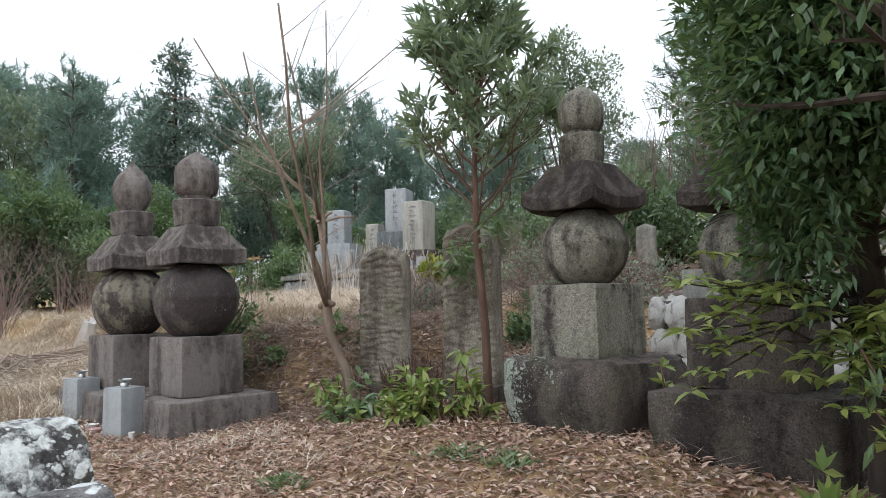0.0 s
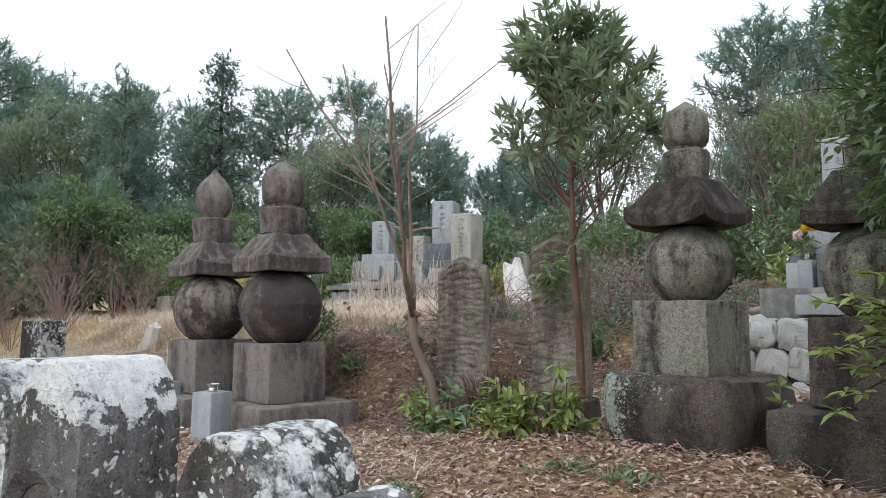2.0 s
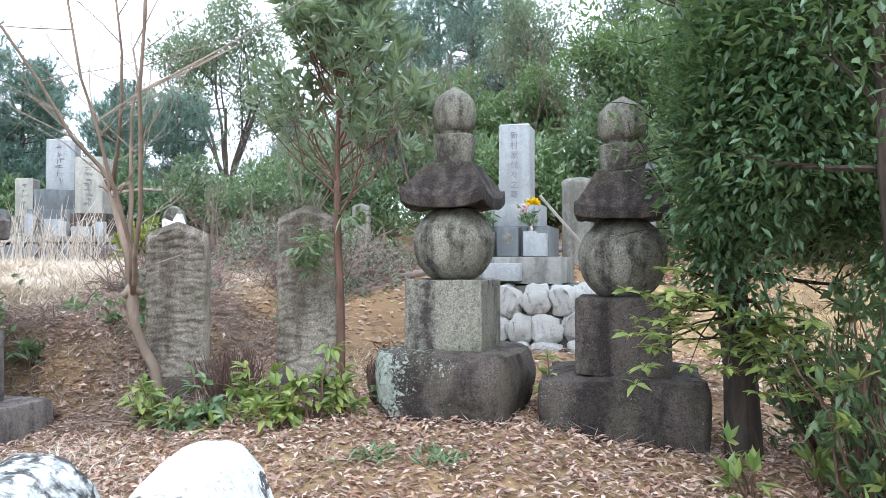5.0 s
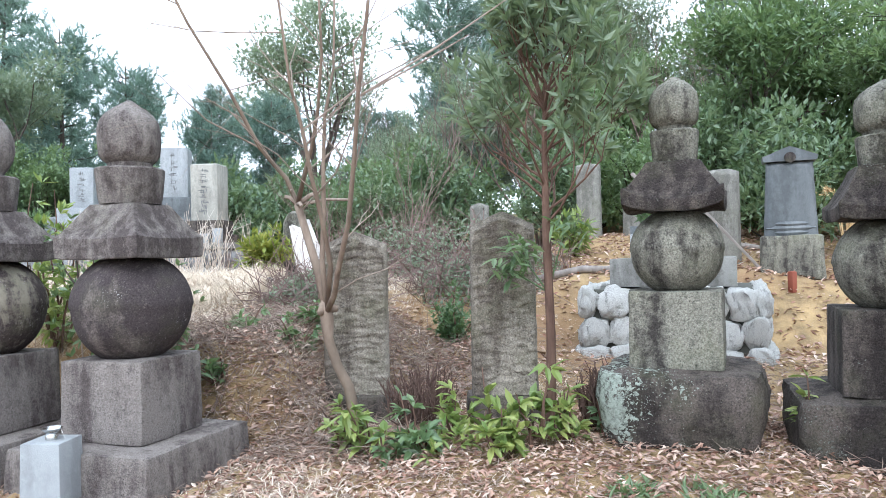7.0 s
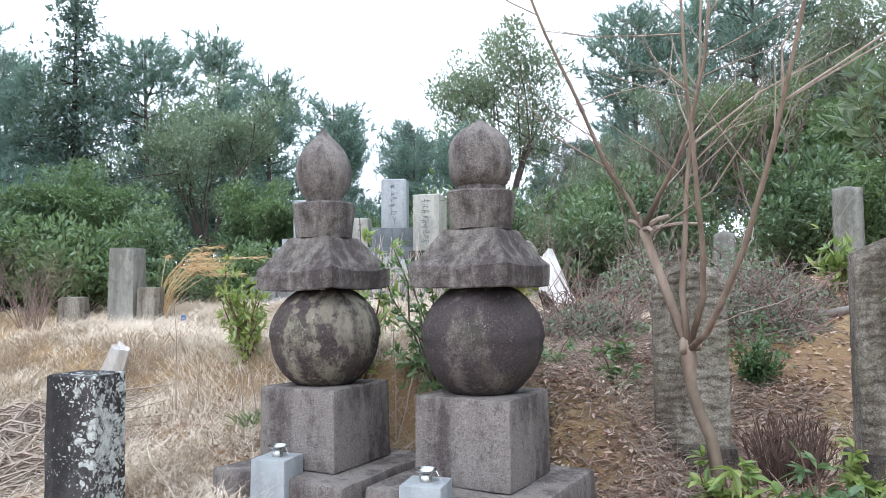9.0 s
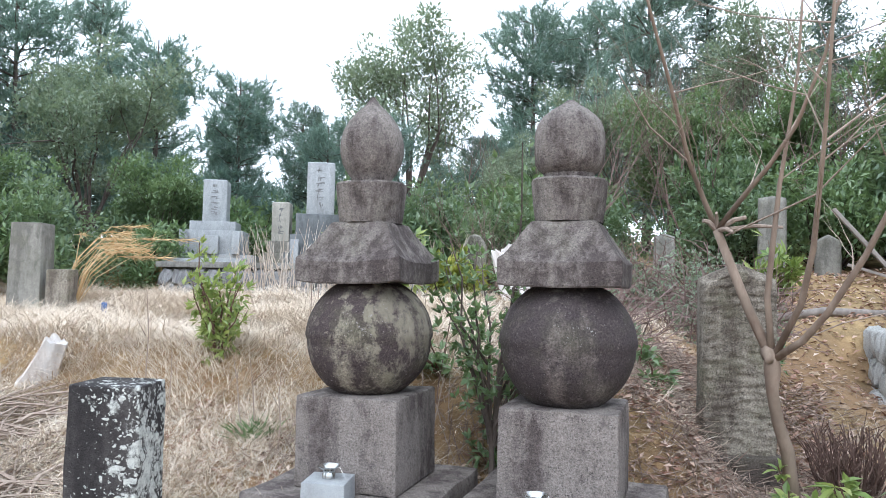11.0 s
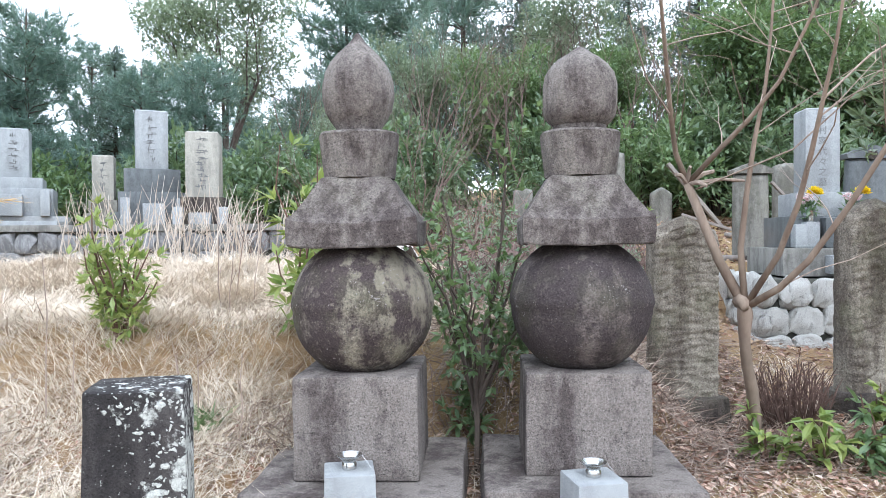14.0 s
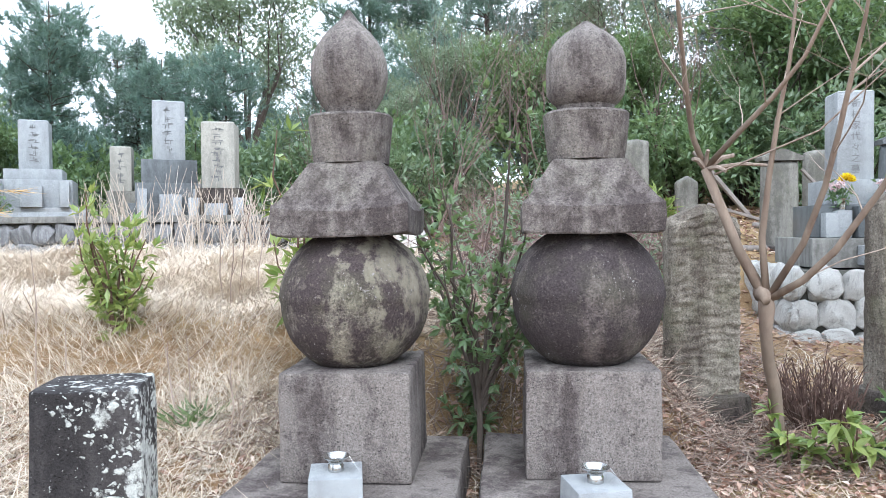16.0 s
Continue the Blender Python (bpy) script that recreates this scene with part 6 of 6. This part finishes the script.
def plume_grass(x, y, n, h, seed, tilt):
    rng = np.random.RandomState(seed)
    t = thing("plume_grass", pose(x, y, h1(x, y) - 0.02), "golden dry plume grass bending over", "grass")
    g = Geo()
    for k in range(n):
        L = h * rng.uniform(0.6, 1.0)
        e = np.array([tilt[0] + rng.normal() * 0.3, tilt[1] + rng.normal() * 0.2, 0])
        c = [(0, 0, 0), tuple(0.25 * L * e + (0, 0, 0.55 * L)), tuple(0.6 * L * e + (0, 0, 0.85 * L)), tuple(1.0 * L * e + (0, 0, 0.86 * L))]
        g.tube(c, [0.006, 0.005, 0.004, 0.002], 3, False)
        m = 40
        q = rng.uniform(0, 1, m)[:, None]
        p = np.array(c[2]) * (1 - q) + np.array(c[3]) * q
        g.blades(p, p + e * 0.12 + rng.normal(size=(m, 3)) * 0.04, 0.01, rng)
    gpart("plume_bunch", g, M_SUSUKI, t)


plume_grass(-3.75, 10.1, 12, 1.05, 301, (0.75, -0.1))
plume_grass(-3.95, 10.7, 10, 1.15, 302, (0.8, 0.0))
plume_grass(6.9, 5.9, 18, 1.5, 303, (0.1, 0.1))


def brush_pile(x, y, n, r, h, seed, label, mat):
    rng = np.random.RandomState(seed)
    t = thing("brushwood_pile", pose(x, y, h1(x, y)), label, "brushwood")
    g = Geo()
    for k in range(n):
        thin = mat is M_TWIGS
        a = rng.uniform(0, math.tau) if thin else rng.normal() * 0.75 + (1.2 if k % 5 == 0 else 0.2)
        L = rng.uniform(0.12, 0.5) * r if thin else rng.uniform(0.2, 0.85) * r
        c = rng.normal(size=2) * r * (0.55 if thin else 0.35)
        z = rng.uniform(0.01, h) * math.exp(-(c[0] ** 2 + c[1] ** 2) / (r * r * 0.4))
        p, q = (c[0] - math.cos(a) * L, c[1] - math.sin(a) * L), (c[0] + math.cos(a) * L, c[1] + math.sin(a) * L)
        base = h1(x, y)
        g.tube([(p[0], p[1], h1(x + p[0], y + p[1]) - base + 0.01), (c[0], c[1], h1(x + c[0], y + c[1]) - base + z + 0.02), (q[0], q[1], h1(x + q[0], y + q[1]) - base + 0.02 + rng.uniform(0, 0.06))], [0.0035, 0.003, 0.0015] if thin else [v * rng.uniform(0.5, 1.5) for v in (0.009, 0.008, 0.004)], 4, False)
    gpart("brushwood", g, mat, t)


brush_pile(-4.1, 6.5, 170, 0.95, 0.3, 401, "pile of pale dead branches in the grass", M_TWIG)
brush_pile(-3.7, 5.7, 80, 0.6, 0.2, 402, "scatter of pale dead branches", M_TWIG)
brush_pile(-2.05, 5.62, 90, 0.34, 0.14, 406, "tangle of roots and twigs on the bank edge", M_TWIGS)
brush_pile(*sw(0.95, -0.45), 170, 0.4, 0.14, 403, "tangle of dry twigs on the bank", M_TWIGS)
brush_pile(*sw(1.9, -0.1), 200, 0.55, 0.16, 405, "heap of dry twigs and straw on the bank", M_TWIGS)
brush_pile(*sw(1.3, 0.15), 170, 0.45, 0.14, 404, "tangle of dry twigs on the bank", M_TWIGS)


for k, (bs, bw, bn, br) in enumerate(((0.9, 0.75, 150, 0.42), (1.5, -0.5, 170, 0.5), (2.4, 0.5, 170, 0.55), (1.4, 0.75, 130, 0.42))):
    brush_pile(*sw(bs, bw), bn, br, 0.12, 410 + k, "tangle of dry twigs on the bank", M_TWIGS)


def dead_mound(x, y, r, h, seed):
    """A mound overgrown with vines and dead stems."""
    rng = np.random.RandomState(seed)
    t = thing("overgrown_mound", pose(x, y, h1(x, y) - 0.05), "mound smothered in dead vines and purple-brown stems", "thicket")
    g, lv = Geo(), Geo()
    for k in range(420):
        a, q = rng.uniform(0, math.tau), rng.rand() ** 0.5
        b = np.array([math.cos(a) * r * q, math.sin(a) * r * q, h * (1 - q * q) * rng.uniform(0.2, 0.95)])
        e = b + rng.normal(size=3) * np.array([0.28, 0.28, 0.2]) + np.array([0, 0, 0.08])
        g.tube([tuple(b), tuple(b * 0.5 + e * 0.5 + rng.normal(size=3) * 0.06), tuple(e)], [0.006, 0.005, 0.003], 3, False)
    n = 1800
    a, q = rng.uniform(0, math.tau, n), rng.rand(n) ** 0.5
    p = np.stack([np.cos(a) * r * q, np.sin(a) * r * q, h * (1 - q * q) * rng.uniform(0.55, 1.0, n)], 1)
    lv.leaves(p, rng.normal(size=(n, 3)), 0.06, 0.03, rng)
    gpart("stemwork", g, M_TWIG_RED, t)
    gpart("leafage", lv, M_LEAF_OLIVE, t, "dull olive vine leaves")


dead_mound(2.55, 7.6, 0.95, 0.95, 501)
dead_mound(1.9, 8.3, 0.8, 0.8, 502)
dead_mound(*sw(2.9, -0.35), 0.6, 0.4, 504)
dead_mound(*sw(4.2, 0.7), 0.7, 0.5, 506)
dead_mound(3.6, 8.3, 0.9, 0.6, 503)


# ---- litter, grass and pebbles on the ground ----
def scatter(name, n, box, length, width, mat, label, category, seed, keep=None, lift=0.012, tilt=0.35):
    rng = np.random.RandomState(seed)
    s = rng.uniform(box[0], box[1], n)
    w = rng.uniform(box[2], box[3], n)
    x, y = ORG[0] + UX * w - UY * s, ORG[1] + UY * w + UX * s
    if keep is not None:
        k = keep(s, w, rng)
        x, y = x[k], y[k]
    n = len(x)
    p = np.stack([x, y, height(x, y) + rng.uniform(0.002, lift * 2.5, n)], 1)
    a = rng.uniform(0, math.tau, n)
    d = np.stack([np.cos(a), np.sin(a), rng.normal(size=n) * tilt], 1)
    g = Geo()
    g.leaves(p, d, length, width, rng, 0.3, np.array([0, 0, 1.0]))
    return tagged(gpart(name, g, mat), label, category, "", "stuff")


def off_bare(s, w, rng):
    bare_soil = np.exp(-(((s - 3.0) / 1.6) ** 2 + ((w - 1.1) / 1.5) ** 2)) + 0.8 * np.exp(-(((s + 1.6) / 0.8) ** 2 + ((w + 0.6) / 1.6) ** 2))
    return rng.rand(len(s)) > np.clip(bare_soil, 0, 0.72)


scatter("leaf_litter", 42000, (-3.2, 1.4, 0.0, 5.6), 0.054, 0.021, M_LITTER, "brown dead leaves covering the ground", "litter", 601, off_bare, 0.014)
scatter("leaf_litter", 12000, (1.0, 9.0, -0.5, 6.5), 0.085, 0.036, M_LITTER, "brown dead leaves on the slope", "litter", 602, off_bare)
scatter("leaf_litter", 9000, (-3.2, 0.6, -3.0, 0.4), 0.05, 0.02, M_LITTER, "thin scatter of brown leaves", "litter", 603, off_bare)
scatter("twig_litter", 7000, (0.3, 2.8, -0.7, 1.5), 0.24, 0.007, M_TWIGS, "dry twigs strewn over the bank", "litter", 605, None, 0.03, 0.3)
scatter("leaf_litter", 5000, (0.4, 3.0, -0.7, 1.5), 0.07, 0.028, M_LITTER, "brown dead leaves on the bank", "litter", 606, None, 0.02)
scatter("twig_litter", 20000, (-2.0, 3.6, -1.2, 5.0), 0.13, 0.006, M_TWIGS, "fine dry twigs on the ground", "litter", 604, None, 0.02, 0.2)


def straw(n, box, h, seed, label, dens=None, lay=0.9):
    rng = np.random.RandomState(seed)
    s, w = rng.uniform(box[0], box[1], n), rng.uniform(box[2], box[3], n)
    if dens is not None:
        k = rng.rand(n) < dens(s, w)
        s, w = s[k], w[k]
    n = len(s)
    x, y = ORG[0] + UX * w - UY * s, ORG[1] + UY * w + UX * s
    p = np.stack([x, y, height(x, y) - 0.01], 1)
    patch = np.sin(2.3 * x + 1.1 * y) + np.sin(1.7 * y - 2.9 * x)
    a = 0.9 * patch + rng.normal(size=n) * 1.5
    clump = 0.5 + 0.25 * np.sin(4.1 * x + 2.7 * y) + 0.25 * np.sin(5.3 * y - 3.3 * x + 1.0)
    ln = h * rng.uniform(0.4, 1.1, n) * (0.6 + 0.75 * clump)
    ly = lay * rng.uniform(0.7, 1.25, n)
    mid = p + np.stack([np.cos(a) * ln * ly * 0.4, np.sin(a) * ln * ly * 0.45, ln * np.clip(0.55 - 0.35 * ly, 0.08, 1)], 1)
    b = a + rng.normal(size=n) * 0.6
    tip = p + np.stack([np.cos(b) * ln * ly, np.sin(b) * ln * ly, ln * np.clip(1.0 - 0.92 * ly + 0.25 * clump, 0.03, 1)], 1)
    g = Geo()
    side = np.stack([-np.sin(a), np.cos(a), np.zeros(n)], 1) * 0.0026
    v = np.stack([p - side, p + side, mid + side, mid - side, tip], 1).reshape(-1, 3)
    i = np.arange(n)[:, None] * 5
    g.add(v, np.concatenate([i + [0, 1, 2], i + [0, 2, 3], i + [3, 2, 4]]))
    return tagged(gpart("dry_grass", g, M_STRAW), label, "grass", "", "stuff")


straw(140000, (-2.6, 4.2, -6.5, -0.75), 0.36, 701, "bleached dry grass matted over the left bank", lambda s, w: np.clip(0.1 + 0.95 * np.maximum(sm(-1.5, -0.3, s) * sm(-0.7, -1.5, w), sm(-2.6, -1.4, s) * sm(-2.3, -3.2, w)), 0, 1))
straw(16000, (3.8, 6.2, -7.5, -2.2), 0.24, 702, "bleached dry grass before the terrace wall")
straw(30000, (0.4, 4.6, -1.9, 1.3), 0.22, 703, "bleached dry grass on the bank", lambda s, w: 0.9 * np.exp(-((w + 0.35) / 1.05) ** 2) * (1 - 0.6 * sm(2.2, 3.4, s) * sm(0.3, 0.9, w)))
straw(15000, (-1.0, 2.6, -0.6, 2.2), 0.16, 704, "short dead grass among the litter", lambda s, w: 0.7 * (1 - 0.8 * sm(1.6, 2.6, s) * sm(0.6, 1.2, w)))
straw(12000, (-4.0, 6.5, -12.0, -6.2), 0.4, 706, "long dry grass running up to the brushwood")
straw(9000, (5.0, 9.0, -12.0, -7.0), 0.5, 705, "tall dry grass at the wood's edge")


def pebbles(n, box, size, seed, label):
    rng = np.random.RandomState(seed)
    g = Geo()
    v0 = np.array([(1, 0, 0), (0, 1, 0), (-1, 0, 0), (0, -1, 0), (0, 0, 1), (0, 0, -1)], float)
    f0 = np.array([(0, 1, 4), (1, 2, 4), (2, 3, 4), (3, 0, 4), (1, 0, 5), (2, 1, 5), (3, 2, 5), (0, 3, 5)])
    for k in range(n):
        s, w = rng.uniform(box[0], box[1]), rng.uniform(box[2], box[3])
        x, y = sw(s, w)
        r = size * rng.uniform(0.4, 1.3) ** 2
        g.add(v0 * np.array([r, r * rng.uniform(0.6, 1), r * 0.55]) * rng.uniform(0.75, 1.2, (6, 1)) + np.array([x, y, h1(x, y) + r * 0.2]), f0)
    tagged(gpart("pebbles", g, M_PEBBLE), label, "pebbles", "", "stuff")


pebbles(2400, (0.9, 5.4, -1.2, 3.4), 0.026, 801, "pale pebbles on bare orange soil")
pebbles(350, (-2.6, 0.2, -2.0, 5.0), 0.02, 802, "scattered pebbles in the litter")
